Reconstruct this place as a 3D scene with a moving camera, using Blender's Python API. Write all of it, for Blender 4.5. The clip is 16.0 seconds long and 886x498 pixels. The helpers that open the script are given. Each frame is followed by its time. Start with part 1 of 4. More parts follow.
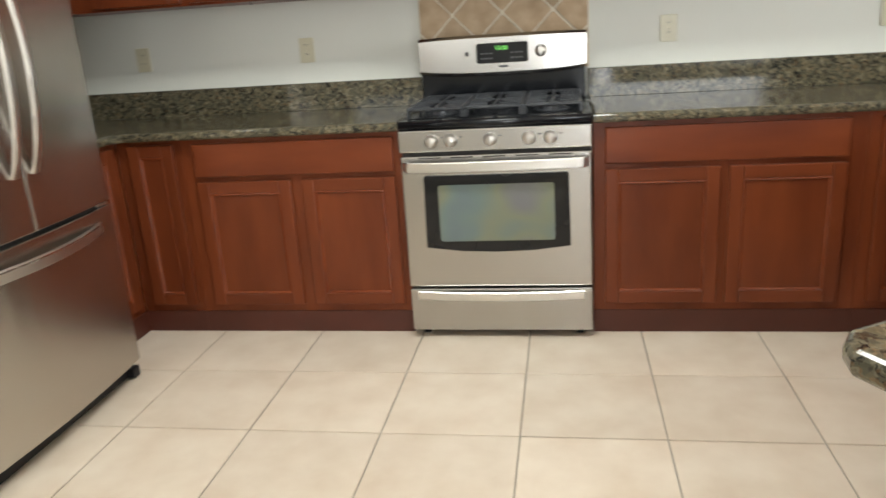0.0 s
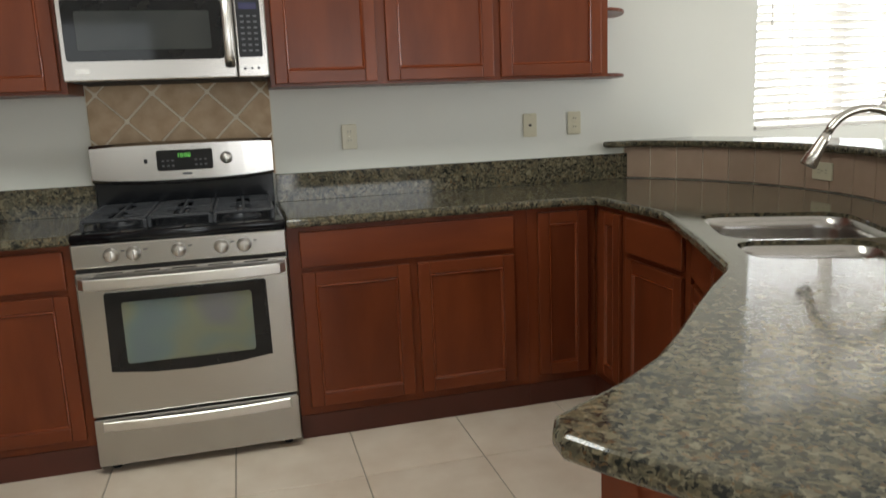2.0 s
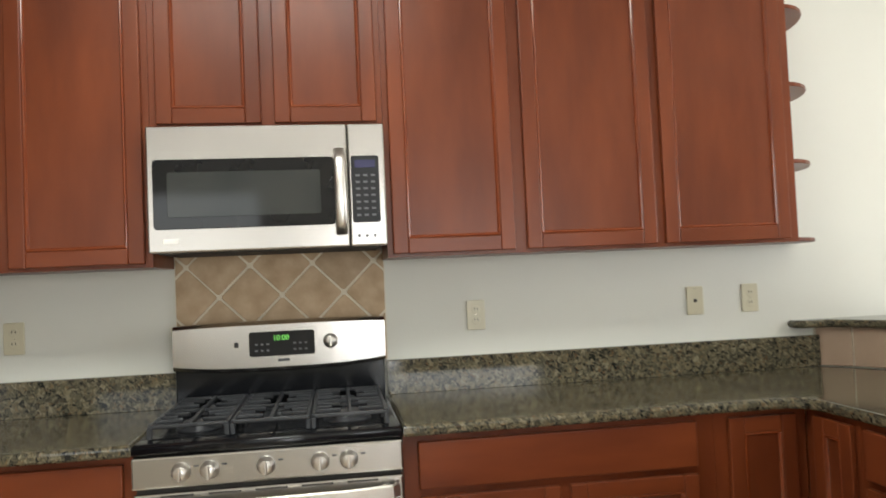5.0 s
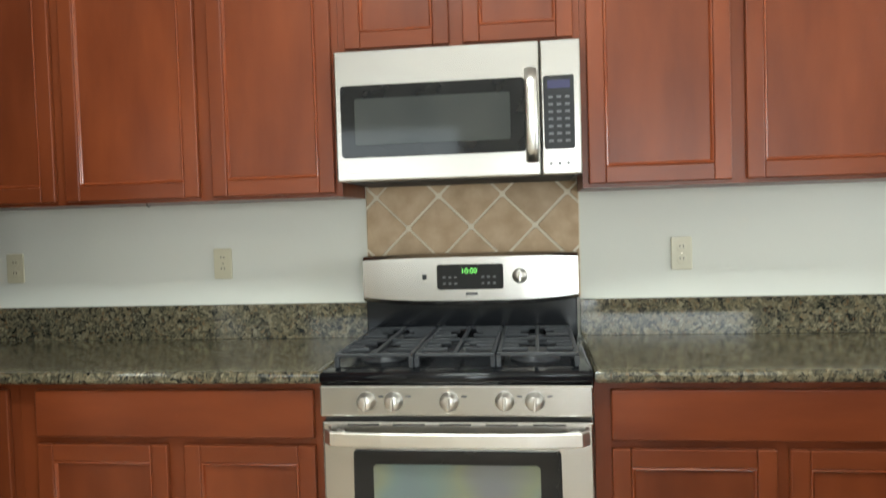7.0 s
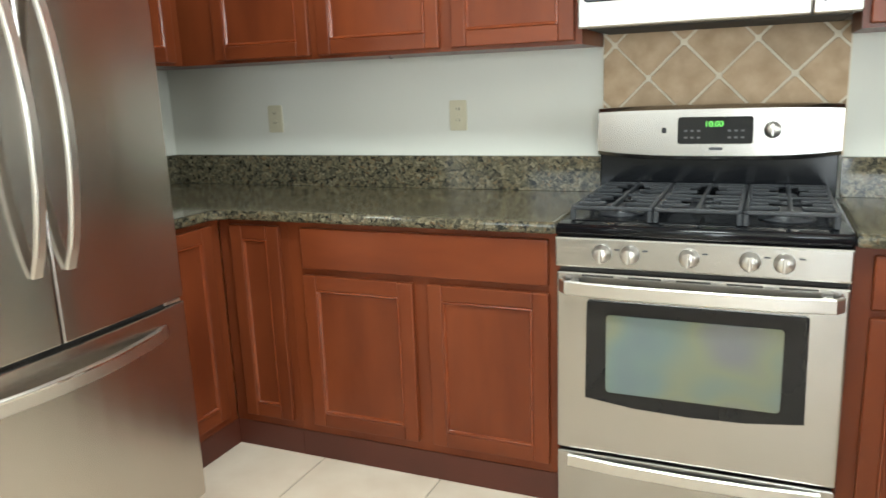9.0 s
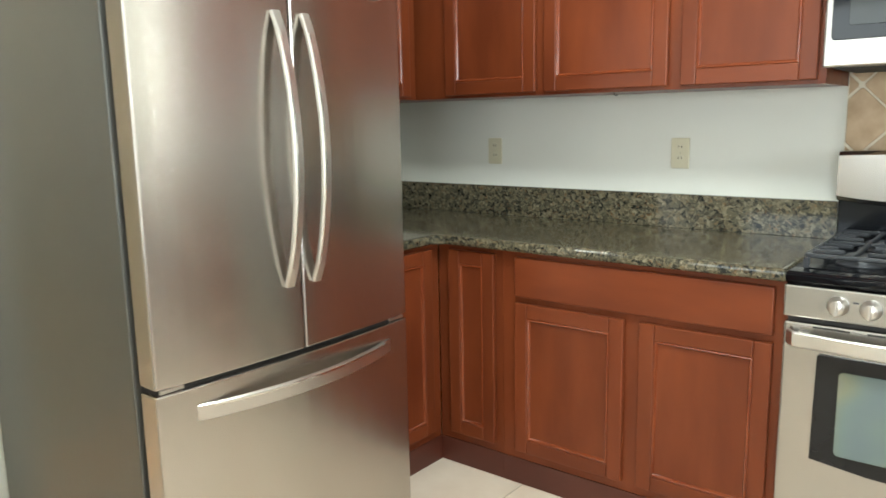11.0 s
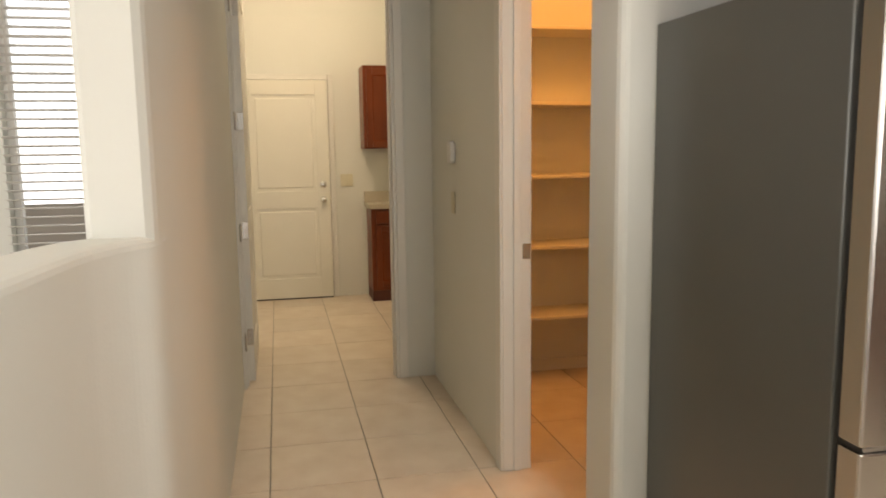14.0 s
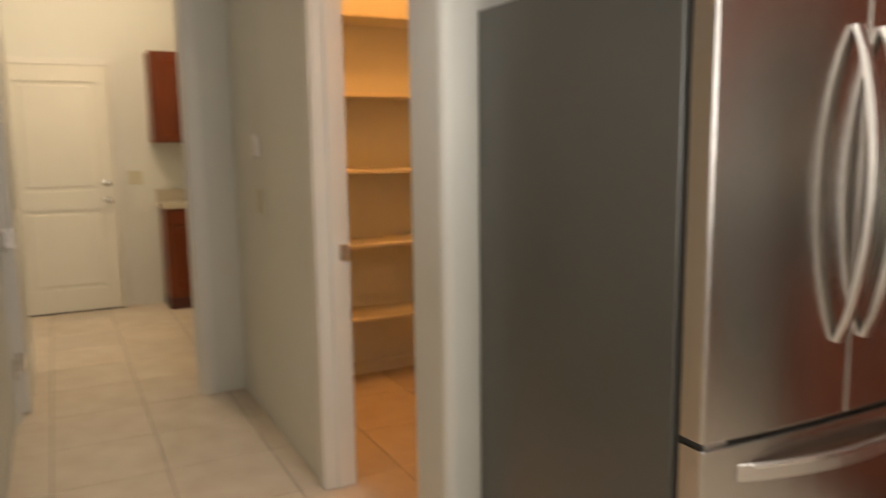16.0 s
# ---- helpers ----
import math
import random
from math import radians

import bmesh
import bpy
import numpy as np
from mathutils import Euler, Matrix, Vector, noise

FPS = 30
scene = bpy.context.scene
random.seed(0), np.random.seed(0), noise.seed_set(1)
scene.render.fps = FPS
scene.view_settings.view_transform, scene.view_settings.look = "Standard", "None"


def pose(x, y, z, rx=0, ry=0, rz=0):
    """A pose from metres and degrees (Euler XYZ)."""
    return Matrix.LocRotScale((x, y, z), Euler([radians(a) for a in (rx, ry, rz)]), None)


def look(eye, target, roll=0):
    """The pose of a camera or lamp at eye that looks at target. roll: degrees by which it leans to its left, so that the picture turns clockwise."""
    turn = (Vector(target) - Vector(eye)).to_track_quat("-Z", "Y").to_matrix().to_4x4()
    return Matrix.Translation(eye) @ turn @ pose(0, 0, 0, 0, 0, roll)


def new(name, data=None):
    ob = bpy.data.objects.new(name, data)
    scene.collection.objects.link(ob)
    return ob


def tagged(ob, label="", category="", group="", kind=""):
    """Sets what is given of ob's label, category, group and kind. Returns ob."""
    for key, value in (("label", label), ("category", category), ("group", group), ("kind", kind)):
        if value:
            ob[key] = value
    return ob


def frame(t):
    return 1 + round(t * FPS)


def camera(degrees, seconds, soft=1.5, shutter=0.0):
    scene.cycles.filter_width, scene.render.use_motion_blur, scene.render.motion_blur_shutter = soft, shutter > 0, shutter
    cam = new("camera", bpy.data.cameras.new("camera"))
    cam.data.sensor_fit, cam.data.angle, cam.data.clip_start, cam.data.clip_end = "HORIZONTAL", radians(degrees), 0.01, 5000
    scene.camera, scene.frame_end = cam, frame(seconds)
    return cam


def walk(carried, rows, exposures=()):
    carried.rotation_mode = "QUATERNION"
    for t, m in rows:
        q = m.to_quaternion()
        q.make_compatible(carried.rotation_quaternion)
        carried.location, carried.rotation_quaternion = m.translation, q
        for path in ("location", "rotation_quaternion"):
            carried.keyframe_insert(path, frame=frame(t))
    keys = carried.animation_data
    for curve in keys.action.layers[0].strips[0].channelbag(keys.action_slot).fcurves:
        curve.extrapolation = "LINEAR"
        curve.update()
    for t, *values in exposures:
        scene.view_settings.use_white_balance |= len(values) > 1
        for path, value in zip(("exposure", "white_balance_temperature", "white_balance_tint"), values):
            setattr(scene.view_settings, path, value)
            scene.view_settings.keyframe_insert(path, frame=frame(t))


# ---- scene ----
cam = camera(61.2, 16.0, shutter=0.4)
PATH = [
    (0, (0.274, -3.603, 1.304), (-0.05, -1.717, 0.722), -3.8),
    (0.5, (0.213, -3.605, 1.301), (0.219, -1.695, 0.705), -5.1),
    (1, (0.23, -3.589, 1.294), (0.543, -1.706, 0.698), -4.1),
    (1.5, (0.239, -3.575, 1.298), (0.687, -1.697, 0.775), -3.2),
    (2, (0.238, -3.576, 1.325), (0.738, -1.675, 0.955), -2.4),
    (2.5, (0.232, -3.583, 1.347), (0.719, -1.669, 1.034), -2.3),
    (3, (0.216, -3.563, 1.353), (0.639, -1.624, 1.102), -1.9),
    (5.3, (0.196, -2.827, 1.372), (0.418, -0.844, 1.499), -2.5),
    (5.5, (0.191, -2.798, 1.389), (0.335, -0.81, 1.551), -2.3),
    (6, (0.224, -2.768, 1.386), (0.146, -0.78, 1.587), -1.8),
    (6.5, (0.242, -2.746, 1.379), (0.015, -0.761, 1.481), -1.9),
    (7, (0.236, -2.721, 1.35), (-0.011, -0.738, 1.273), -1.7),
    (7.5, (0.231, -2.704, 1.315), (-0.059, -0.737, 1.1), -1.6),
    (8, (0.214, -2.714, 1.324), (-0.228, -0.794, 0.976), -1.8),
    (8.5, (0.192, -2.74, 1.315), (-0.441, -0.89, 0.897), -2.1),
    (9, (0.171, -2.74, 1.335), (-0.615, -0.953, 0.902), -2.2),
    (11.5, (0.112, -2.836, 1.362), (-1.192, -1.35, 1.063), -1.3),
    (12, (0.036, -2.846, 1.397), (-1.331, -1.407, 1.147), -1.5),
    (12.5, (-0.030, -2.910, 1.394), (-1.512, -1.593, 1.135), -1.1),
    (13, (-0.073, -3.046, 1.406), (-1.775, -2.029, 1.143), -0.9),
    (13.2, (-0.07, -3.103, 1.42), (-1.852, -2.241, 1.141), -1.2),
    (13.5, (-0.094, -3.137, 1.394), (-1.97, -2.501, 1.115), -0.8),
    (14, (-0.107, -3.154, 1.397), (-2.044, -2.732, 1.13), -0.8),
    (14.5, (-0.101, -3.164, 1.413), (-2.068, -2.835, 1.257), -0.4),
    (15, (-0.093, -3.158, 1.435), (-2.067, -2.845, 1.371), -0.7),
    (15.5, (-0.159, -3.154, 1.416), (-2.11, -2.728, 1.306), -1.1),
    (16, (-0.328, -3.130, 1.395), (-2.086, -2.225, 1.106), -0.8),
]
EXPOSURES = [(0, 0.0, 6500, 10), (0.5, -0.15, 6500, 10), (1, -0.3, 6500, 10), (1.6, -0.5, 6500, 10), (2.1, -0.9, 6500, 10), (3.2, -0.92, 6500, 10), (5.4, -0.15, 6700, 10), (7, 0.12, 6300, 4), (9, 0.4, 6200, 4), (12, 0.48, 6250, 5), (13.2, 0.08, 6900, 10), (14.5, -0.75, 7100, 18), (15, -0.98, 7100, 18), (15.6, -0.88, 7100, 18), (16, -0.5, 7100, 18)]
walk(cam, [(t, look(e, a, r)) for t, e, a, r in PATH], EXPOSURES)


# ---------- world and lights ----------
def world_light():
    w = bpy.data.worlds.new("sky")
    scene.world = w
    w.use_nodes = True
    nt = w.node_tree
    sky = nt.nodes.new("ShaderNodeTexSky")
    sky.sky_type = "NISHITA"
    sky.sun_disc = False
    sky.sun_elevation = radians(50)
    sky.sun_rotation = radians(200)
    nt.links.new(sky.outputs[0], nt.nodes["Background"].inputs[0])
    nt.nodes["Background"].inputs[1].default_value = 0.15
    sun = bpy.data.lights.new("sun", "SUN")
    sun.energy, sun.angle, sun.color = 3.0, radians(0.5), (1, 0.95, 0.88)
    new("sun", sun).matrix_world = look((0, 0, 30), (-8, 14, 0))


def area_light(name, eye, target, sx, sy, watts, color=(1, 1, 1)):
    d = bpy.data.lights.new(name, "AREA")
    d.shape, d.size, d.size_y, d.energy, d.color = "RECTANGLE", sx, sy, watts, color
    ob = new(name, d)
    ob.matrix_world = look(eye, target)
    return ob


world_light()
DAY = (0.93, 0.97, 1.0)
area_light("window_light", (3.72, 0.66, 1.85), (3.6, -1.6, 0.9), 1.9, 1.7, 260, DAY)
area_light("window_light", (-2.0, -7.4, 1.45), (-1.6, -2.0, 0.4), 2.6, 2.1, 45, DAY)
area_light("window_light", (1.6, -7.4, 1.1), (0.6, -2.0, 0.5), 2.6, 2.0, 165, DAY)
area_light("window_light", (5.3, -2.3, 1.35), (0, -1.9, 0.75), 1.8, 1.9, 105, DAY)
area_light("window_light", (-5.35, -4.75, 1.95), (-2.5, -4.7, 1.4), 2.6, 1.8, 46, DAY)
# Added lamp on the unseen ceiling: brightens floor and counters with soft shadows.
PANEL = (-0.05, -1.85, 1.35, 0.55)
area_light("added_ceiling_lamp", (PANEL[0], PANEL[1], 2.972), (PANEL[0], PANEL[1], 0), PANEL[2] - 0.06, PANEL[3] - 0.06, 60, (0.95, 1.0, 0.96))


def bulb(name, at, watts, size=0.12, color=(1, 0.72, 0.42)):
    d = bpy.data.lights.new(name, "POINT")
    d.energy, d.shadow_soft_size, d.color = watts, size, color
    new(name, d).location = at


bulb("pantry_bulb", (-3.3, -1.35, 2.85), 42, 0.1, (1, 0.42, 0.10))
bulb("laundry_bulb", (-5.9, -2.9, 2.95), 66, 0.15, (1, 0.82, 0.56))


# ---------- materials ----------
def mat(name, base=(0.8, 0.8, 0.8), rough=0.5, metal=0.0, var=None, scale=4.0, amount=0.5, stretch=(1, 1, 1),
        bump=0.0, bump_scale=60.0, spec=0.5, coat=0.0, emit=None, power=0.0, rough_var=0.0, per_object=0.0, aniso=0.0):
    m = bpy.data.materials.new(name)
    m.use_nodes = True
    nt = m.node_tree
    b = nt.nodes["Principled BSDF"]
    b.inputs["Roughness"].default_value = rough
    b.inputs["Metallic"].default_value = metal
    b.inputs["Specular IOR Level"].default_value = spec
    b.inputs["Coat Weight"].default_value = coat
    b.inputs["Coat Roughness"].default_value = 0.12
    b.inputs["Base Color"].default_value = (*base, 1)
    b.inputs["Anisotropic"].default_value = aniso
    if aniso:
        tan = nt.nodes.new("ShaderNodeTangent")
        tan.direction_type, tan.axis = "RADIAL", "Z"
        nt.links.new(tan.outputs[0], b.inputs["Tangent"])
        b.inputs["Anisotropic Rotation"].default_value = 0.25
    if emit:
        b.inputs["Emission Color"].default_value = (*emit, 1)
        b.inputs["Emission Strength"].default_value = power
    geo = nt.nodes.new("ShaderNodeNewGeometry")
    mp = nt.nodes.new("ShaderNodeMapping")
    mp.inputs["Scale"].default_value = stretch
    nt.links.new(geo.outputs["Position"], mp.inputs["Vector"])
    out = None
    if var:
        n1 = nt.nodes.new("ShaderNodeTexNoise")
        n1.inputs["Scale"].default_value, n1.inputs["Detail"].default_value = scale, 6
        nt.links.new(mp.outputs[0], n1.inputs["Vector"])
        rp = nt.nodes.new("ShaderNodeMapRange")
        rp.inputs["From Min"].default_value, rp.inputs["From Max"].default_value = 0.3, 0.7
        nt.links.new(n1.outputs[0], rp.inputs[0])
        ml = nt.nodes.new("ShaderNodeMath")
        ml.operation = "MULTIPLY"
        ml.inputs[1].default_value = amount
        nt.links.new(rp.outputs[0], ml.inputs[0])
        mx = nt.nodes.new("ShaderNodeMix")
        mx.data_type = "RGBA"
        mx.inputs[6].default_value, mx.inputs[7].default_value = (*base, 1), (*var, 1)
        nt.links.new(ml.outputs[0], mx.inputs[0])
        out = mx.outputs[2]
        if per_object:
            oi = nt.nodes.new("ShaderNodeObjectInfo")
            r2 = nt.nodes.new("ShaderNodeMapRange")
            r2.inputs["To Min"].default_value, r2.inputs["To Max"].default_value = 1 - per_object, 1 + per_object
            nt.links.new(oi.outputs["Random"], r2.inputs[0])
            hs = nt.nodes.new("ShaderNodeHueSaturation")
            nt.links.new(r2.outputs[0], hs.inputs["Value"])
            nt.links.new(out, hs.inputs["Color"])
            out = hs.outputs[0]
        nt.links.new(out, b.inputs["Base Color"])
    if rough_var:
        n3 = nt.nodes.new("ShaderNodeTexNoise")
        n3.inputs["Scale"].default_value, n3.inputs["Detail"].default_value = scale * 1.7, 4
        nt.links.new(mp.outputs[0], n3.inputs["Vector"])
        r3 = nt.nodes.new("ShaderNodeMapRange")
        r3.inputs["To Min"].default_value, r3.inputs["To Max"].default_value = max(0.02, rough - rough_var), rough + rough_var
        nt.links.new(n3.outputs[0], r3.inputs[0])
        nt.links.new(r3.outputs[0], b.inputs["Roughness"])
    if bump:
        n2 = nt.nodes.new("ShaderNodeTexNoise")
        n2.inputs["Scale"].default_value, n2.inputs["Detail"].default_value = bump_scale, 5
        nt.links.new(mp.outputs[0], n2.inputs["Vector"])
        bp = nt.nodes.new("ShaderNodeBump")
        bp.inputs["Strength"].default_value, bp.inputs["Distance"].default_value = bump, 0.004
        nt.links.new(n2.outputs[0], bp.inputs["Height"])
        nt.links.new(bp.outputs[0], b.inputs["Normal"])
    return m


def granite_mat():
    m = bpy.data.materials.new("speckled_granite")
    m.use_nodes = True
    nt = m.node_tree
    b = nt.nodes["Principled BSDF"]
    geo = nt.nodes.new("ShaderNodeNewGeometry")
    warp = nt.nodes.new("ShaderNodeTexNoise")
    warp.inputs["Scale"].default_value, warp.inputs["Detail"].default_value = 45, 3
    nt.links.new(geo.outputs["Position"], warp.inputs["Vector"])
    add = nt.nodes.new("ShaderNodeMix")
    add.data_type = "RGBA"
    add.blend_type = "LINEAR_LIGHT"
    add.inputs[0].default_value = 0.02
    nt.links.new(geo.outputs["Position"], add.inputs[6])
    nt.links.new(warp.outputs[1], add.inputs[7])

    def cells(scale, stops):
        v = nt.nodes.new("ShaderNodeTexVoronoi")
        v.inputs["Scale"].default_value = scale
        nt.links.new(add.outputs[2], v.inputs["Vector"])
        sp = nt.nodes.new("ShaderNodeSeparateColor")
        nt.links.new(v.outputs["Color"], sp.inputs[0])
        r = nt.nodes.new("ShaderNodeValToRGB")
        r.color_ramp.interpolation = "CONSTANT"
        e = r.color_ramp.elements
        e[0].position, e[0].color = stops[0][0], (*stops[0][1], 1)
        e[1].position, e[1].color = stops[1][0], (*stops[1][1], 1)
        for p, c in stops[2:]:
            el = e.new(p)
            el.color = (*c, 1)
        nt.links.new(sp.outputs[0], r.inputs[0])
        return r.outputs[0]

    c1 = cells(135, [(0, (0.012, 0.013, 0.011)), (0.30, (0.070, 0.064, 0.044)), (0.5, (0.125, 0.108, 0.068)), (0.78, (0.2, 0.177, 0.118)), (0.93, (0.15, 0.088, 0.04))])
    c2 = cells(75, [(0, (0.014, 0.015, 0.013)), (0.3, (0.092, 0.082, 0.054)), (0.6, (0.15, 0.124, 0.074)), (0.88, (0.22, 0.192, 0.128))])
    big = nt.nodes.new("ShaderNodeTexNoise")
    big.inputs["Scale"].default_value, big.inputs["Detail"].default_value = 9, 4
    nt.links.new(geo.outputs["Position"], big.inputs["Vector"])
    mx = nt.nodes.new("ShaderNodeMix")
    mx.data_type = "RGBA"
    nt.links.new(big.outputs[0], mx.inputs[0])
    nt.links.new(c1, mx.inputs[6])
    nt.links.new(c2, mx.inputs[7])
    nt.links.new(mx.outputs[2], b.inputs["Base Color"])
    b.inputs["Roughness"].default_value = 0.085
    b.inputs["Specular IOR Level"].default_value = 0.42
    return m


WALL = mat("painted_plaster", (0.71, 0.71, 0.65), 0.75, var=(0.66, 0.655, 0.59), scale=1.5, amount=0.5, bump=0.12, bump_scale=140)
CEIL = mat("ceiling_paint", (0.8, 0.79, 0.75), 0.85, var=(0.74, 0.73, 0.69), scale=2, bump=0.1, bump_scale=120)
TRIM = mat("white_trim_paint", (0.74, 0.72, 0.66), 0.42, var=(0.68, 0.66, 0.6), scale=3, amount=0.5)
DOORPAINT = mat("white_door_paint", (0.76, 0.73, 0.63), 0.4, var=(0.7, 0.67, 0.57), scale=2, amount=0.5)
GROUT = mat("grey_grout", (0.40, 0.35, 0.28), 0.9, var=(0.3, 0.26, 0.21), scale=12)
TILE = mat("beige_floor_tile", (0.75, 0.655, 0.54), 0.34, var=(0.62, 0.505, 0.39), scale=6, amount=0.75, bump=0.1, bump_scale=30, rough_var=0.1, per_object=0.05)
CHERRY = mat("cherry_stained_wood", (0.183, 0.043, 0.0138), 0.33, var=(0.073, 0.0142, 0.005), scale=5, amount=0.66, stretch=(1.5, 1.5, 0.38), bump=0.06, bump_scale=45, spec=0.28, rough_var=0.06, per_object=0.08)
CHERRY_H = mat("cherry_stained_rail", (0.183, 0.043, 0.0138), 0.32, var=(0.073, 0.0142, 0.005), scale=5, amount=0.66, stretch=(0.38, 0.38, 1.5), bump=0.06, bump_scale=45, spec=0.28, rough_var=0.06, per_object=0.08)
BEAD = mat("cherry_bead", (0.22, 0.05, 0.016), 0.16, var=(0.12, 0.022, 0.008), scale=9, amount=0.7, spec=0.6)
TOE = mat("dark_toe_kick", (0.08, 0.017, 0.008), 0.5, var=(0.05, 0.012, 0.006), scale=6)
GRANITE = granite_mat()
STEEL = mat("brushed_stainless", (0.455, 0.435, 0.412), 0.26, 1.0, var=(0.42, 0.4, 0.378), scale=26, amount=0.3, stretch=(0.12, 0.12, 14))
STEEL_V = mat("brushed_stainless_upright", (0.55, 0.52, 0.48), 0.25, 1.0, var=(0.5, 0.47, 0.435), scale=30, amount=0.25, stretch=(14, 14, 0.1), aniso=0.7)
SHINE = mat("bright_stainless", (0.66, 0.635, 0.595), 0.33, 1.0, var=(0.66, 0.64, 0.6), scale=20, amount=0.5)
GREYSIDE = mat("grey_textured_cabinet_paint", (0.115, 0.115, 0.104), 0.28, 0.2, var=(0.1, 0.1, 0.09), scale=3, bump=0.1, bump_scale=220)
BLACK = mat("black_enamel", (0.006, 0.0065, 0.008), 0.14, var=(0.010, 0.0105, 0.012), scale=15, spec=0.32)
IRON = mat("cast_iron", (0.028, 0.03, 0.034), 0.36, var=(0.04, 0.042, 0.047), scale=40, spec=0.4, bump=0.3, bump_scale=160)
BLACKGLASS = mat("black_glass", (0.008, 0.008, 0.009), 0.06, spec=0.35, var=(0.014, 0.014, 0.015), scale=5)
PLASTIC_B = mat("black_plastic", (0.014, 0.014, 0.016), 0.45, var=(0.02, 0.02, 0.022), scale=30, spec=0.25)
RUBBER = mat("dark_gasket", (0.018, 0.017, 0.016), 0.7, var=(0.06, 0.056, 0.05), scale=20)
IVORY = mat("ivory_plastic", (0.60, 0.56, 0.41), 0.35, var=(0.56, 0.52, 0.38), scale=20)
SLOT = mat("dark_slot", (0.05, 0.045, 0.04), 0.6)
STONE = mat("tumbled_travertine", (0.53, 0.39, 0.25), 0.6, var=(0.36, 0.245, 0.135), scale=16, amount=0.9, bump=0.35, bump_scale=40, per_object=0.12)
STONEGROUT = mat("pale_grout", (0.74, 0.68, 0.55), 0.9, var=(0.66, 0.6, 0.48), scale=30, bump=0.3, bump_scale=120)
TILE_BAR = mat("beige_wall_tile", (0.42, 0.30, 0.22), 0.45, var=(0.34, 0.24, 0.17), scale=9, amount=0.7, per_object=0.08)
SHELF = mat("white_shelf_paint", (0.74, 0.70, 0.6), 0.5, var=(0.68, 0.64, 0.54), scale=4)
BLIND = mat("white_blind_slat", (0.6, 0.57, 0.52), 0.5, var=(0.55, 0.52, 0.47), scale=12)

CHROME = mat("polished_chrome", (0.8, 0.8, 0.79), 0.1, 1.0)
NICKEL = mat("brushed_nickel", (0.6, 0.57, 0.52), 0.25, 1.0, var=(0.52, 0.49, 0.45), scale=30)
BRONZE = mat("dark_bronze_door_paint", (0.09, 0.085, 0.09), 0.5, var=(0.12, 0.115, 0.12), scale=6)
GREEN = mat("green_led", (0.02, 0.1, 0.02), 0.5, emit=(0.25, 1.0, 0.15), power=1.2)
BLUELCD = mat("dim_lcd", (0.03, 0.03, 0.07), 0.2, emit=(0.1, 0.08, 0.4), power=0.05)
GREYMARK = mat("grey_print", (0.12, 0.12, 0.13), 0.6, spec=0.2)
DARKMARK = mat("dark_print", (0.06, 0.06, 0.065), 0.5)
LAMINATE = mat("beige_laminate", (0.5, 0.44, 0.34), 0.4, var=(0.42, 0.37, 0.28), scale=60)
STUCCO = mat("exterior_stucco", (0.6, 0.53, 0.45), 0.9, var=(0.5, 0.44, 0.37), scale=3, bump=0.3, bump_scale=60)
PAVE = mat("outdoor_concrete", (0.42, 0.39, 0.35), 0.9, var=(0.34, 0.31, 0.28), scale=1.5, bump=0.2, bump_scale=40)
PAINTDROP = mat("plastic_white", (0.78, 0.77, 0.74), 0.4, var=(0.73, 0.72, 0.69), scale=20)


def glass_mat():
    m = bpy.data.materials.new("window_glass")
    m.use_nodes = True
    b = m.node_tree.nodes["Principled BSDF"]
    b.inputs["Transmission Weight"].default_value = 1
    b.inputs["Roughness"].default_value = 0.0
    b.inputs["IOR"].default_value = 1.02
    b.inputs["Base Color"].default_value = (0.97, 0.98, 0.98, 1)
    return m


GLASS = glass_mat()


def oven_glass_mat(name, tones, spec=0.6):
    """Dark glass; the pale, uneven sheen of a heat-reflecting film is painted into its base colour."""
    m = mat(name, (0.03, 0.035, 0.035), 0.07, spec=spec)
    nt = m.node_tree
    b = nt.nodes["Principled BSDF"]
    geo = nt.nodes.new("ShaderNodeNewGeometry")
    n = nt.nodes.new("ShaderNodeTexNoise")
    n.inputs["Scale"].default_value, n.inputs["Detail"].default_value = 4.5, 1
    nt.links.new(geo.outputs["Position"], n.inputs["Vector"])
    r = nt.nodes.new("ShaderNodeValToRGB")
    e = r.color_ramp.elements
    e[0].position, e[0].color = 0.3, (*tones[0], 1)
    e[1].position, e[1].color = 0.7, (*tones[-1], 1)
    for k, c in enumerate(tones[1:-1]):
        e.new(0.3 + 0.4 * (k + 1) / (len(tones) - 1)).color = (*c, 1)
    nt.links.new(n.outputs[0], r.inputs[0])
    nt.links.new(r.outputs[0], b.inputs["Base Color"])
    return m


# Pastel tones paint the coating's reflected sheen as base colour.
OVENGLASS = oven_glass_mat("sheen_painted_oven_glass", [(0.12, 0.155, 0.17), (0.13, 0.175, 0.165), (0.175, 0.19, 0.13), (0.15, 0.155, 0.16)])
MICROGLASS = oven_glass_mat("tinted_microwave_glass", [(0.03, 0.033, 0.033), (0.045, 0.047, 0.045)], 0.3)


# ---------- mesh helpers ----------
def link(name, bm, material, parent=None, label="", smooth=False):
    me = bpy.data.meshes.new(name)
    bmesh.ops.recalc_face_normals(bm, faces=bm.faces)
    bm.to_mesh(me)
    bm.free()
    if smooth:
        for p in me.polygons:
            p.use_smooth = True
    me.materials.append(material)
    ob = new(name, me)
    if parent is not None:
        ob.parent = parent
    if label:
        tagged(ob, label)
    return ob


def part(name, bm, material, parent, label="", smooth=False):
    return link(name, bm, material, parent, label, smooth)


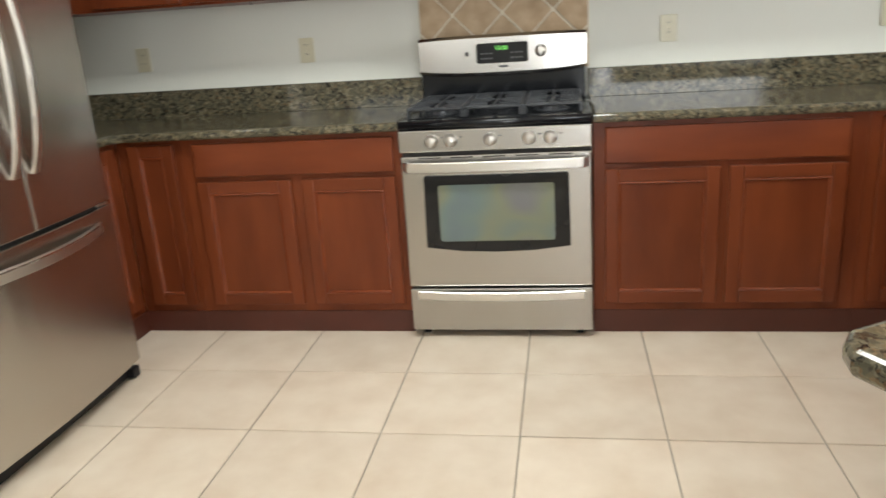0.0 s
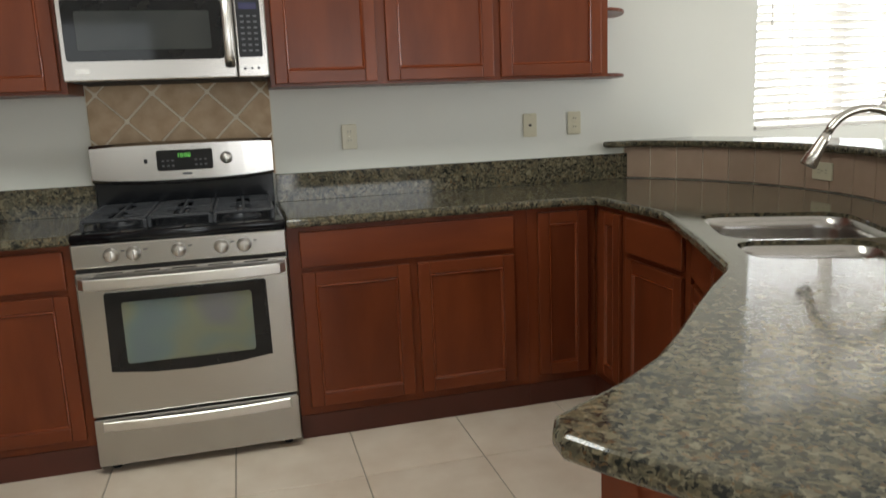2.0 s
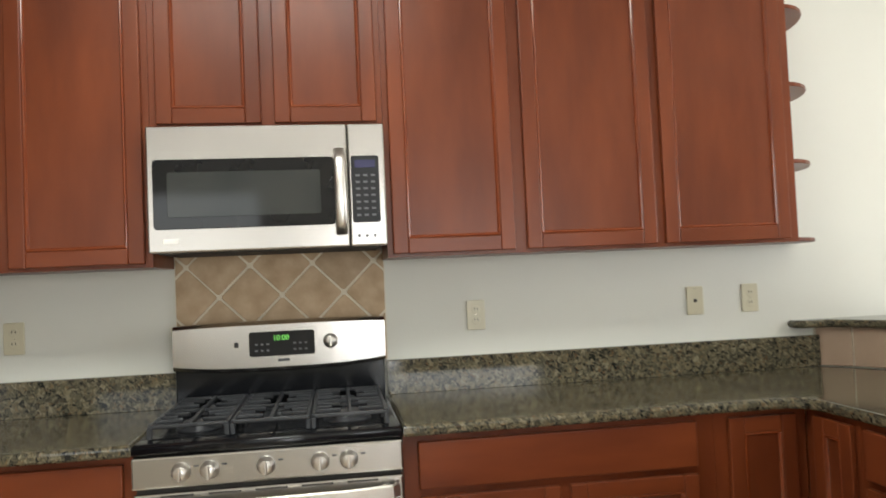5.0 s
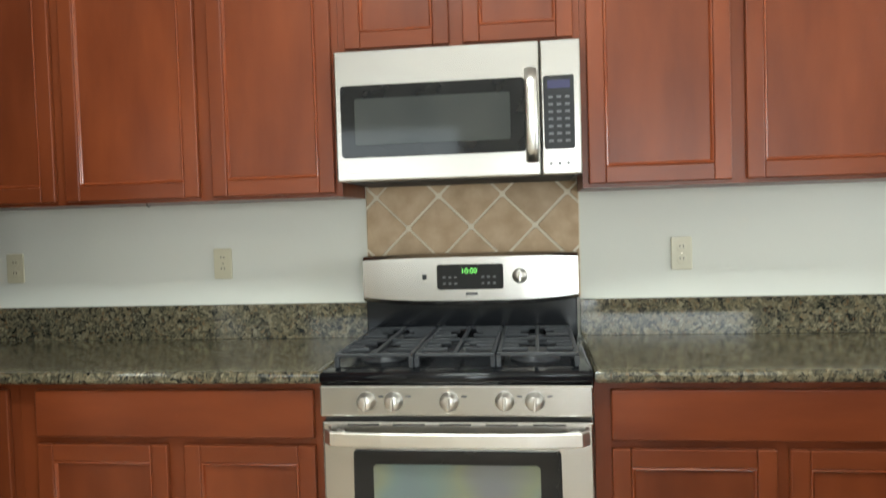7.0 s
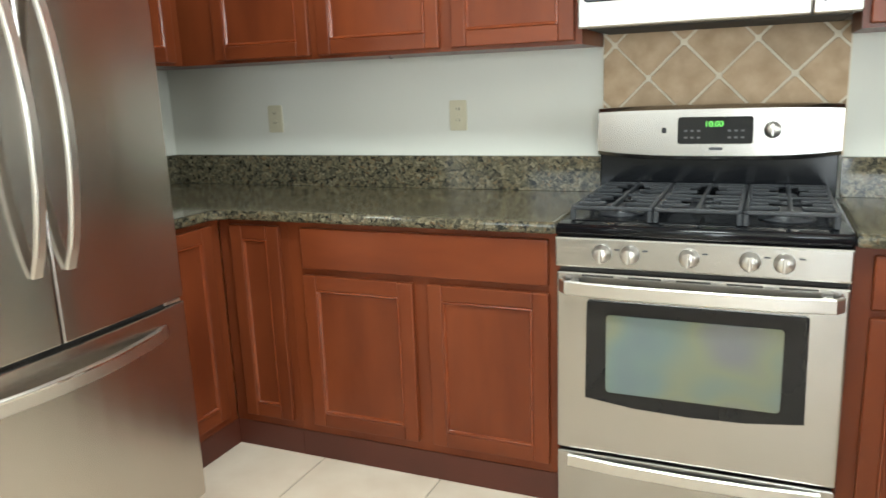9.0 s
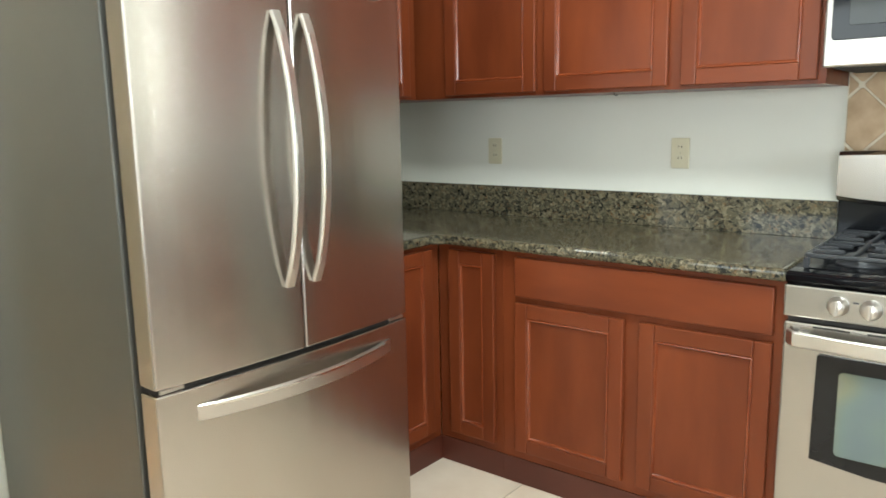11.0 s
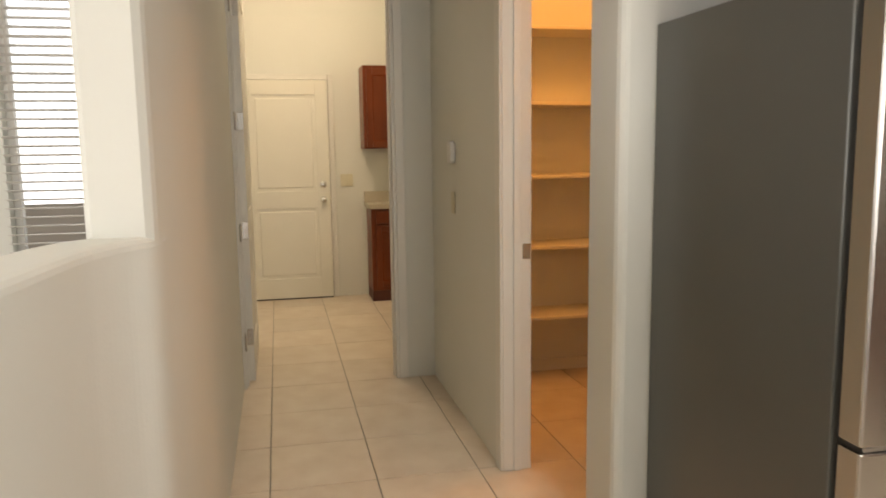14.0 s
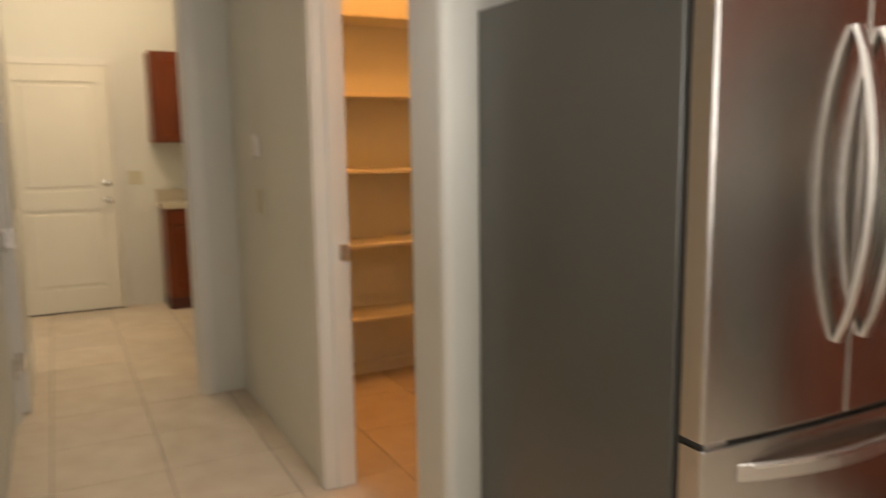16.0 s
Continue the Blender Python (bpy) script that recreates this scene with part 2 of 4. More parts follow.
def thing(name, label, category, group="", at=(0, 0, 0), rz=0):
    ob = new(name)
    ob.empty_display_size = 0.05
    ob.matrix_basis = pose(*at, 0, 0, rz)
    return tagged(ob, label, category, group)


def setting(name, bm, material, label, category, smooth=False):
    return tagged(link(name, bm, material, None, "", smooth), label, category, "", "structure")


def box(x0, x1, y0, y1, z0, z1, bevel=0.0, seg=2, bm=None):
    b = bmesh.new()
    r = bmesh.ops.create_cube(b, size=1)
    sx, sy, sz = x1 - x0, y1 - y0, z1 - z0
    for v in r["verts"]:
        v.co = Vector(((x0 + x1) / 2 + v.co.x * sx, (y0 + y1) / 2 + v.co.y * sy, (z0 + z1) / 2 + v.co.z * sz))
    if bevel > 0:
        bevel = min(bevel, 0.49 * min(abs(sx), abs(sy), abs(sz)))
        bmesh.ops.bevel(b, geom=b.edges[:], offset=bevel, segments=seg, affect="EDGES", profile=0.5)
    return merge(bm, b) if bm is not None else b


def merge(bm, other):
    me = bpy.data.meshes.new("tmp")
    other.to_mesh(me)
    other.free()
    bm.from_mesh(me)
    bpy.data.meshes.remove(me)
    return bm


def moved(bm, m):
    bm.transform(m)
    return bm


def prism(pts, z0, z1, bevel=0.0, seg=3, only_top=False):
    """An upright slab over an outline given as (x, y) points."""
    b = bmesh.new()
    lo = [b.verts.new((x, y, z0)) for x, y in pts]
    hi = [b.verts.new((x, y, z1)) for x, y in pts]
    n = len(pts)
    b.faces.new(lo[::-1])
    b.faces.new(hi)
    for i in range(n):
        b.faces.new((lo[i], lo[(i + 1) % n], hi[(i + 1) % n], hi[i]))
    bmesh.ops.recalc_face_normals(b, faces=b.faces)
    if bevel:
        es = [e for e in b.edges if abs(e.verts[0].co.z - e.verts[1].co.z) < 1e-6 and (not only_top or e.verts[0].co.z > (z0 + z1) / 2)]
        bmesh.ops.bevel(b, geom=es, offset=bevel, segments=seg, affect="EDGES", profile=0.5)
    return b


def sweep(pts, r, sides=10, ry=None, up=Vector((0, 0, 1)), cap=True, taper=None):
    """A tube along a list of points; r, ry: half sizes of its section."""
    b = bmesh.new()
    pts = [Vector(p) for p in pts]
    rings = []
    for i, p in enumerate(pts):
        d = (pts[min(i + 1, len(pts) - 1)] - pts[max(i - 1, 0)]).normalized()
        u = d.cross(up)
        if u.length < 1e-4:
            u = d.cross(Vector((1, 0, 0)))
        u.normalize()
        w = u.cross(d).normalized()
        k = taper[i] if taper else 1
        ring = []
        for s in range(sides):
            a = 2 * math.pi * s / sides
            ring.append(b.verts.new(p + u * math.cos(a) * r * k + w * math.sin(a) * (ry or r) * k))
        rings.append(ring)
    for i in range(len(rings) - 1):
        for s in range(sides):
            b.faces.new((rings[i][s], rings[i][(s + 1) % sides], rings[i + 1][(s + 1) % sides], rings[i + 1][s]))
    if cap:
        b.faces.new(rings[0][::-1])
        b.faces.new(rings[-1])
    return b


def strap(pts, thick, wide, across):
    """A flat bar with softened edges along a list of points; thick, wide: half sizes; across: the direction of its width."""
    b = bmesh.new()
    pts = [Vector(p) for p in pts]
    e = min(thick, wide) * 0.45
    sec = [(thick, wide - e), (thick - e, wide), (-thick + e, wide), (-thick, wide - e), (-thick, -wide + e), (-thick + e, -wide), (thick - e, -wide), (thick, -wide + e)]
    rings = []
    for i, p in enumerate(pts):
        d = (pts[min(i + 1, len(pts) - 1)] - pts[max(i - 1, 0)]).normalized()
        w = (across - d * across.dot(d)).normalized()
        n = d.cross(w)
        rings.append([b.verts.new(p + n * s + w * t) for s, t in sec])
    for p, q in zip(rings, rings[1:]):
        for k in range(8):
            b.faces.new((p[k], p[(k + 1) % 8], q[(k + 1) % 8], q[k]))
    b.faces.new(rings[0][::-1])
    b.faces.new(rings[-1])
    return b


def turned(profile, sides=20, axis="z"):
    """A solid of revolution from (radius, height) points."""
    b = bmesh.new()
    rings = [[b.verts.new((r * math.cos(2 * math.pi * s / sides), r * math.sin(2 * math.pi * s / sides), h)) for s in range(sides)] for r, h in profile]
    for i in range(len(rings) - 1):
        for s in range(sides):
            b.faces.new((rings[i][s], rings[i][(s + 1) % sides], rings[i + 1][(s + 1) % sides], rings[i + 1][s]))
    b.faces.new(rings[0][::-1])
    b.faces.new(rings[-1])
    if axis == "y":
        b.transform(Matrix.Rotation(radians(90), 4, "X"))
    return b


def rounded_rect(w, h, r, n=5):
    pts = []
    for cx, cy, a0 in ((w / 2 - r, h / 2 - r, 0), (-w / 2 + r, h / 2 - r, 90), (-w / 2 + r, -h / 2 + r, 180), (w / 2 - r, -h / 2 + r, 270)):
        for i in range(n + 1):
            a = radians(a0 + 90 * i / n)
            pts.append((cx + r * math.cos(a), cy + r * math.sin(a)))
    return pts


def wall_slab(x0, x1, y0, y1, z0, z1, holes=(), along="x", bevel=0.0):
    """A straight wall, with openings (a0, a1, z0, z1) along its length that go right through it, as one mesh."""
    b = bmesh.new()
    a0, a1 = (x0, x1) if along == "x" else (y0, y1)
    cuts = sorted({a0, a1, *[h[0] for h in holes], *[h[1] for h in holes]})
    for s, e in zip(cuts, cuts[1:]):
        spans = sorted([(h[2], h[3]) for h in holes if h[0] <= s and h[1] >= e])
        z = z0
        pieces = []
        for lo, hi in spans:
            if lo > z:
                pieces.append((z, lo))
            z = hi
        if z < z1:
            pieces.append((z, z1))
        for lo, hi in pieces:
            box(*((s, e, y0, y1) if along == "x" else (x0, x1, s, e)), lo, hi, 0, bm=b)
    bmesh.ops.remove_doubles(b, verts=b.verts, dist=1e-5)
    pairs = {}
    for f in b.faces:
        pairs.setdefault(tuple(round(c, 4) for c in f.calc_center_median()), []).append(f)
    bmesh.ops.delete(b, geom=[f for fs in pairs.values() if len(fs) > 1 for f in fs], context="FACES")
    return b


# ---------- the large structure ----------
CEIL_Z = 3.05
GX, GY, GX0, GY0 = 0.465, 0.447, 0.117, -1.006
floor = setting("floor", box(-7.6, 5.4, -7.6, 0.12, -0.12, -0.006), GROUT, "grey grout bed under beige square floor tiles", "floor")
ceiling = setting("ceiling", box(-7.6, 5.5, -7.6, 0.2, CEIL_Z, CEIL_Z + 0.1), CEIL, "plain off-white painted ceiling", "ceiling")
setting("wall_north", wall_slab(-2.50, 5.5, 0, 0.14, 0, CEIL_Z, [(2.97, 4.47, 1.13, 2.42)]), WALL, "off-white painted kitchen wall with a window", "wall")
setting("wall_west", prism([(-2.50, 0), (-2.38, 0), (-2.38, -2.035), (-2.384, -2.05), (-2.394, -2.062), (-2.41, -2.068), (-2.61, -2.07), (-2.627, -2.062), (-2.635, -2.04), (-2.63, -1.96), (-2.50, -1.955)], 0, CEIL_Z), WALL, "off-white painted wall with a rounded corner", "wall")
setting("wall_hall", wall_slab(-4.65, -3.10, -2.25, -2.13, 0, CEIL_Z), WALL, "off-white hall wall with the pantry doorway", "wall")
setting("wall_pantry_header", prism([(-3.10, -2.25), (-2.636, -2.07), (-2.636, -1.96), (-3.10, -2.13)], 2.44, CEIL_Z), WALL, "off-white wall above the pantry doorway", "wall")
setting("wall_laundry", wall_slab(-4.65, -4.53, -3.535, -2.25, 0, CEIL_Z, [(-3.40, -2.475, 0, 2.45)], "y"), WALL, "off-white wall with the laundry doorway", "wall")
HW0 = [(-1.83, -3.3985), (-1.75, -3.399), (-1.69, -3.41), (-1.63, -3.445), (-1.55, -3.475), (-1.45, -3.495), (-1.15, -3.525), (-0.85, -3.57), (-0.6, -3.64), (-0.2, -3.85), (0.2, -4.15), (0.6, -4.45)]


def smooth_line(p, n=5):
    """Points along a smooth curve through the given ones."""
    res = []
    for i in range(len(p) - 1):
        a, b, c, d = (Vector(p[max(i - 1, 0)]), Vector(p[i]), Vector(p[i + 1]), Vector(p[min(i + 2, len(p) - 1)]))
        for k in range(n):
            t = k / n
            v = 0.5 * (2 * b + (c - a) * t + (2 * a - 5 * b + 4 * c - d) * t * t + (3 * b - a - 3 * c + d) * t ** 3)
            res.append((v.x, v.y))
    return res + [tuple(p[-1])]


HW = smooth_line(HW0)
HWB = [(x - 0.003 * i, y - 0.13) for i, (x, y) in enumerate(HW)]
setting("wall_hall_south", prism([(-4.65, -3.40), (-1.74, -3.40), (-1.716, -3.405), (-1.70, -3.42), (-1.70, -3.52), (-1.72, -3.535), (-4.65, -3.535)], 0, CEIL_Z), WALL, "off-white hall wall with a rounded end", "wall")
setting("half_wall", prism(HW + HWB[::-1], 0, 1.228, 0.02, 3, True), WALL, "low curved off-white half wall with a plaster sill", "wall", False)
setting("wall_foyer", wall_slab(-4.64, -4.5, -7.6, -3.535, 0, CEIL_Z, [(-5.62, -4.67, 0, 2.44), (-4.56, -4.01, 0.55, 2.40)], "y"), WALL, "off-white foyer wall with the front door and a window", "wall")
setting("wall_south", wall_slab(-4.5, 5.5, -7.6, -7.46, 0, CEIL_Z, [(-3.3, -0.7, 0.4, 2.5), (0.3, 2.9, 0.08, 2.12)]), WALL, "off-white wall with two windows behind the walk", "wall")
setting("wall_east", wall_slab(5.36, 5.5, -7.46, 0, 0, CEIL_Z, [(-3.25, -1.35, 0.3, 2.35)], "y"), WALL, "off-white wall with a wide window", "wall")
setting("wall_laundry_far", box(-7.38, -7.26, -4.2, -1.2, 0, CEIL_Z), WALL, "cream painted laundry wall", "wall")
setting("wall_laundry_north", box(-7.26, -4.65, -1.32, -1.2, 0, CEIL_Z), WALL, "cream painted laundry side wall", "wall")
setting("wall_laundry_south", box(-7.26, -4.65, -4.2, -4.08, 0, CEIL_Z), WALL, "cream painted laundry side wall", "wall")
setting("wall_pantry_west", box(-4.57, -4.45, -2.13, -0.6, 0, CEIL_Z), WALL, "cream painted pantry wall", "wall")
setting("wall_pantry_north", box(-4.45, -2.50, -0.72, -0.6, 0, CEIL_Z), WALL, "cream painted pantry wall", "wall")
setting("ground", box(-60, 60, -60, 60, -0.35, -0.2), PAVE, "pale concrete ground outside", "ground")
setting("garden_wall", box(-7.9, -7.7, -9, -3.5, -0.2, 1.15), STUCCO, "low stucco wall outside the front door", "wall")
setting("garden_wall", box(-2, 9, 5.0, 5.2, -0.2, 1.5), STUCCO, "low stucco wall outside the kitchen window", "wall")


# ---------- cabinets ----------
def cab_door(parent, x0, x1, z0, z1, y, name="door", rail=0.052, flat=False):
    """A framed door with a recessed flat panel and an inner bead; its face looks to -y."""
    d = part(name, box(x0 + rail - 0.006, x1 - rail + 0.006, y + 0.009, y + 0.018, z0 + rail - 0.006, z1 - rail + 0.006), CHERRY, parent)
    for a, b in ((x0, x0 + rail), (x1 - rail, x1)):
        part("stile", box(a, b, y, y + 0.02, z0, z1, 0.004), CHERRY, d)
    for a, b in ((z0, z0 + rail), (z1 - rail, z1)):
        part("rail", box(x0 + rail + 0.0004, x1 - rail - 0.0004, y + 0.0006, y + 0.0196, a, b, 0.0035), CHERRY_H, d)
    bd = bmesh.new()
    i0, i1, k0, k1, t = x0 + rail, x1 - rail, z0 + rail, z1 - rail, 0.011
    o = [(i0, k0), (i1, k0), (i1, k1), (i0, k1)]
    n = [(i0 + t, k0 + t), (i1 - t, k0 + t), (i1 - t, k1 - t), (i0 + t, k1 - t)]
    q = lambda s: [(i0 + t * s, k0 + t * s), (i1 - t * s, k0 + t * s), (i1 - t * s, k1 - t * s), (i0 + t * s, k1 - t * s)]
    V = [[bd.verts.new((a, yy, c)) for a, c in s] for s, yy in ((o, y + 0.004), (q(0.15), y + 0.0012), (q(0.4), y + 0.0004), (q(0.65), y + 0.002), (q(0.8), y + 0.0055), (n, y + 0.0088))]
    for a, b in zip(V, V[1:]):
        for s in range(4):
            bd.faces.new((a[s], a[(s + 1) % 4], b[(s + 1) % 4], b[s]))
    part("bead", bd, BEAD, d)
    return d


def drawer_front(parent, x0, x1, z0, z1, y):
    return part("drawer_front", box(x0, x1, y, y + 0.02, z0, z1, 0.006, 3), CHERRY_H, parent)


def base_cabinet(label, x0, x1, doors, drawer=None, at=(0, 0, 0), rz=0, depth=0.60, door_top=0.70, toe=0.10, top=0.885, group="base cabinets", body_top=None):
    c = thing("base_cabinet", label, "cabinet", group, at, rz)
    part("body", box(x0, x1, -depth, -0.002, toe, body_top or top), CHERRY, c)
    if body_top:
        part("face_frame", box(x0, x1, -depth, -depth + 0.02, body_top + 0.0005, top), CHERRY_H, c)
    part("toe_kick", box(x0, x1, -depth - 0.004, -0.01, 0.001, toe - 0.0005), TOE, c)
    for a, b in doors:
        cab_door(c, a, b, 0.135, door_top, -depth - 0.021)
    if drawer:
        for a, b in drawer:
            drawer_front(c, a, b, door_top + 0.022, top - 0.018, -depth - 0.021)
    return c


def upper_cabinet(label, x0, x1, doors, z0, z1, at=(0, 0, 0), rz=0, depth=0.325, group="wall cabinets", crown=True):
    c = thing("wall_cabinet", label, "cabinet", group, at, rz)
    part("body", box(x0, x1, -depth, -0.002, z0, z1), CHERRY, c)
    for a, b in doors:
        cab_door(c, a, b, z0 + 0.012, z1 - 0.03, -depth - 0.021)
    if crown:
        prof = [(-depth - 0.001, z1 - 0.022), (-depth - 0.012, z1 - 0.022), (-depth - 0.018, z1 - 0.008), (-depth - 0.032, z1 + 0.012), (-depth - 0.052, z1 + 0.034), (-depth - 0.056, z1 + 0.05), (-depth - 0.001, z1 + 0.05)]
        cb = bmesh.new()
        ends = [[cb.verts.new((x, y, z)) for y, z in prof] for x in (x0, x1)]
        for k in range(len(prof)):
            cb.faces.new((ends[0][k], ends[0][(k + 1) % len(prof)], ends[1][(k + 1) % len(prof)], ends[1][k]))
        cb.faces.new(ends[0])
        cb.faces.new(ends[1][::-1])
        part("crown_moulding", cb, CHERRY_H, c)
    return c


CT = 0.925      # counter top height
base_cabinet("cherry base cabinet with two doors under one wide drawer front", -1.36, -0.387, [(-1.30, -0.878), (-0.826, -0.42)], [(-1.30, -0.42)])
base_cabinet("cherry base cabinet with two doors under one wide drawer front", 0.387, 1.395, [(0.432, 0.872), (0.905, 1.33)], [(0.432, 1.33)])
base_cabinet("cherry corner cabinet with one tall narrow door", -1.66, -1.361, [(-1.60, -1.39)], None, door_top=0.868)
base_cabinet("cherry corner cabinet with one tall narrow door", 1.396, 1.72, [(1.44, 1.675)], None, door_top=0.868)
base_cabinet("cherry base cabinet beside the refrigerator with one tall door", -1.04, -0.605, [(-0.98, -0.665)], None, (-2.378, 0, 0), 90, depth=0.718, door_top=0.868)
base_cabinet("cherry corner cabinet with one tall narrow door", 0.605, 0.86, [(0.665, 0.845)], None, (2.32, 0, 0), -90, depth=0.6, door_top=0.868)
base_cabinet("cherry base cabinet with a door under a drawer front", 0.861, 1.33, [(0.90, 1.30)], [(0.90, 1.30)], (2.32, 0, 0), -90, depth=0.6, body_top=0.68)
sa, sb = Vector((1.725, -1.345)), Vector((1.375, -2.12))
sd = (sb - sa)
base_cabinet("cherry angled sink cabinet with two doors under tilt fronts", 0.0, sd.length, [(0.05, sd.length / 2 - 0.015), (sd.length / 2 + 0.015, sd.length - 0.05)], [(0.05, sd.length / 2 - 0.015), (sd.length / 2 + 0.015, sd.length - 0.05)],
             (sa.x - sd.normalized().y * 0.5, sa.y + sd.normalized().x * 0.5, 0), math.degrees(math.atan2(sd.y, sd.x)), depth=0.5, body_top=0.68)

UP0, UP1 = 1.437, 2.50
upper_cabinet("tall cherry wall cabinet with three framed doors", -2.375, -0.386, [(-1.815, -1.385), (-1.348, -0.870), (-0.825, -0.408)], UP0, UP1)
upper_cabinet("tall cherry wall cabinet with three framed doors", 0.386, 1.92, [(0.405, 0.834), (0.878, 1.358), (1.392, 1.88)], UP0, UP1)
upper_cabinet("short cherry wall cabinet with two doors over the microwave", -0.385, 0.385, [(-0.362, -0.022), (0.022, 0.365)], 1.895, UP1)
upper_cabinet("tall cherry wall cabinet with one door on the side wall", -1.0, -0.348, [(-0.96, -0.40)], UP0, UP1, (-2.378, 0, 0), 90, depth=0.405)
upper_cabinet("short deep cherry wall cabinet over the refrigerator", -1.955, -1.001, [(-1.93, -1.49), (-1.47, -1.03)], 1.893, UP1, (-2.378, 0, 0), 90, depth=0.50)


# ---------- worktops ----------
def arc(cx, cy, r, a0, a1, n):
    return [(cx + r * math.cos(radians(a0 + (a1 - a0) * i / n)), cy + r * math.sin(radians(a0 + (a1 - a0) * i / n))) for i in range(n + 1)]


BAR = dict(cx=1.10, cy=-0.95, r=1.43)


def worktop(name, label, pts, z0=CT - 0.037, z1=CT):
    return tagged(link(name, prism(pts, z0, z1, 0.014, 4), GRANITE), label, "countertop")


worktop("granite_worktop", "L-shaped speckled brown-grey granite worktop beside the refrigerator", [(-2.377, -0.002), (-0.387, -0.002), (-0.387, -0.645), (-1.59, -0.645), (-1.625, -0.68), (-1.625, -1.045), (-2.377, -1.045)])
a_start = math.degrees(math.asin(0.95 / 1.43))
OUT = arc(BAR["cx"], BAR["cy"], BAR["r"] - 0.002, a_start - 0.3, -70, 26)
INNER = [(0.59, -2.745), (0.605, -2.715), (0.655, -2.685), (0.735, -2.64), (0.845, -2.56), (0.955, -2.45), (1.07, -2.325), (1.20, -2.19), (1.31, -2.085), (1.35, -2.03), (1.38, -1.96),
         (1.49, -1.70), (1.59, -1.445), (1.645, -1.31), (1.68, -1.21), (1.69, -1.10), (1.69, -0.76), (1.675, -0.675), (1.63, -0.647), (1.55, -0.645), (0.387, -0.645)]
NEAR = [(1.50, -3.20), (1.25, -3.20), (1.0, -3.155), (0.80, -3.055), (0.685, -2.935), (0.615, -2.83), (0.587, -2.78)]


def ct_outline():
    return [(0.387, -0.002)] + OUT + NEAR + INNER


SE, SU = Vector((1.655, -1.29)), sd.normalized()
SN = Vector((-SU.y, SU.x))


def sink_uv(u, v):
    return (SE.x + SU.x * u + SN.x * v, SE.y + SU.y * u + SN.y * v)


BOWLS = [(-0.035, 0.474, 0.095, 0.575, 0.10), (0.496, 0.752, 0.105, 0.47, 0.075)]


def bowl_outline(b, grow=0.0, n=6):
    u0, u1, v0, v1, r = b
    return [sink_uv((u0 + u1) / 2 + x, (v0 + v1) / 2 + y) for x, y in rounded_rect(u1 - u0 + 2 * grow, v1 - v0 + 2 * grow, r + grow, n)]


def worktop_with_sink():
    b = prism(ct_outline(), CT - 0.037, CT, 0.014, 4)
    big = sorted(b.faces, key=lambda f: -f.calc_area())[:2]
    zs = [f.verts[0].co.z for f in big]
    edges = [list(f.edges) for f in big]
    bmesh.ops.delete(b, geom=big, context="FACES_ONLY")
    loops = {}
    for k, z in enumerate(zs):
        for h, bowl in enumerate(BOWLS):
            vs = [b.verts.new((x, y, z)) for x, y in bowl_outline(bowl)]
            edges[k] += [b.edges.new((vs[i], vs[(i + 1) % len(vs)])) for i in range(len(vs))]
            loops[k, h] = vs
    for k in range(2):
        bmesh.ops.triangle_fill(b, use_beauty=True, use_dissolve=False, edges=edges[k])
    for h in range(len(BOWLS)):
        p, q = loops[0, h], loops[1, h]
        for i in range(len(p)):
            b.faces.new((p[i], p[(i + 1) % len(p)], q[(i + 1) % len(p)], q[i]))
    ob = link("granite_worktop", b, GRANITE)
    return tagged(ob, "polished speckled granite worktop curving into a peninsula", "countertop")


worktop_right = worktop_with_sink()
for pts, lab in (([(-2.36, -0.03), (-0.387, -0.03), (-0.387, -0.003), (-2.36, -0.003)], "low granite upstand under the outlets"), ([(0.387, -0.03), (2.184, -0.03), (2.184, -0.003), (0.387, -0.003)], "low granite upstand reaching the bar wall"),
                 ([(-2.377, -1.04), (-2.35, -1.04), (-2.35, -0.032), (-2.377, -0.032)], "low granite upstand on the side wall")):
    tagged(link("granite_upstand", prism(pts, CT + 0.001, 1.055, 0.004, 2, True), GRANITE), lab, "backsplash")

# raised bar behind the sink: a low curved wall, its tiles and granite ledge
A1 = -62
setting("bar_wall", prism(arc(BAR["cx"], BAR["cy"], BAR["r"] + 0.014, a_start - 0.6, A1, 30) + arc(BAR["cx"], BAR["cy"], BAR["r"] + 0.13, A1, a_start - 4.5, 30), 0, 1.087), WALL, "low curved wall carrying the raised granite bar", "wall")
worktop("granite_bar_ledge", "curved dark granite ledge on the raised bar wall", [(2.06, -0.003), (2.055, -0.05), (2.09, -0.075)] + arc(BAR["cx"], BAR["cy"], BAR["r"] - 0.04, a_start - 3, A1, 30) + arc(BAR["cx"], BAR["cy"], BAR["r"] + 0.32, A1, 32.7, 30), 1.0875, 1.12)


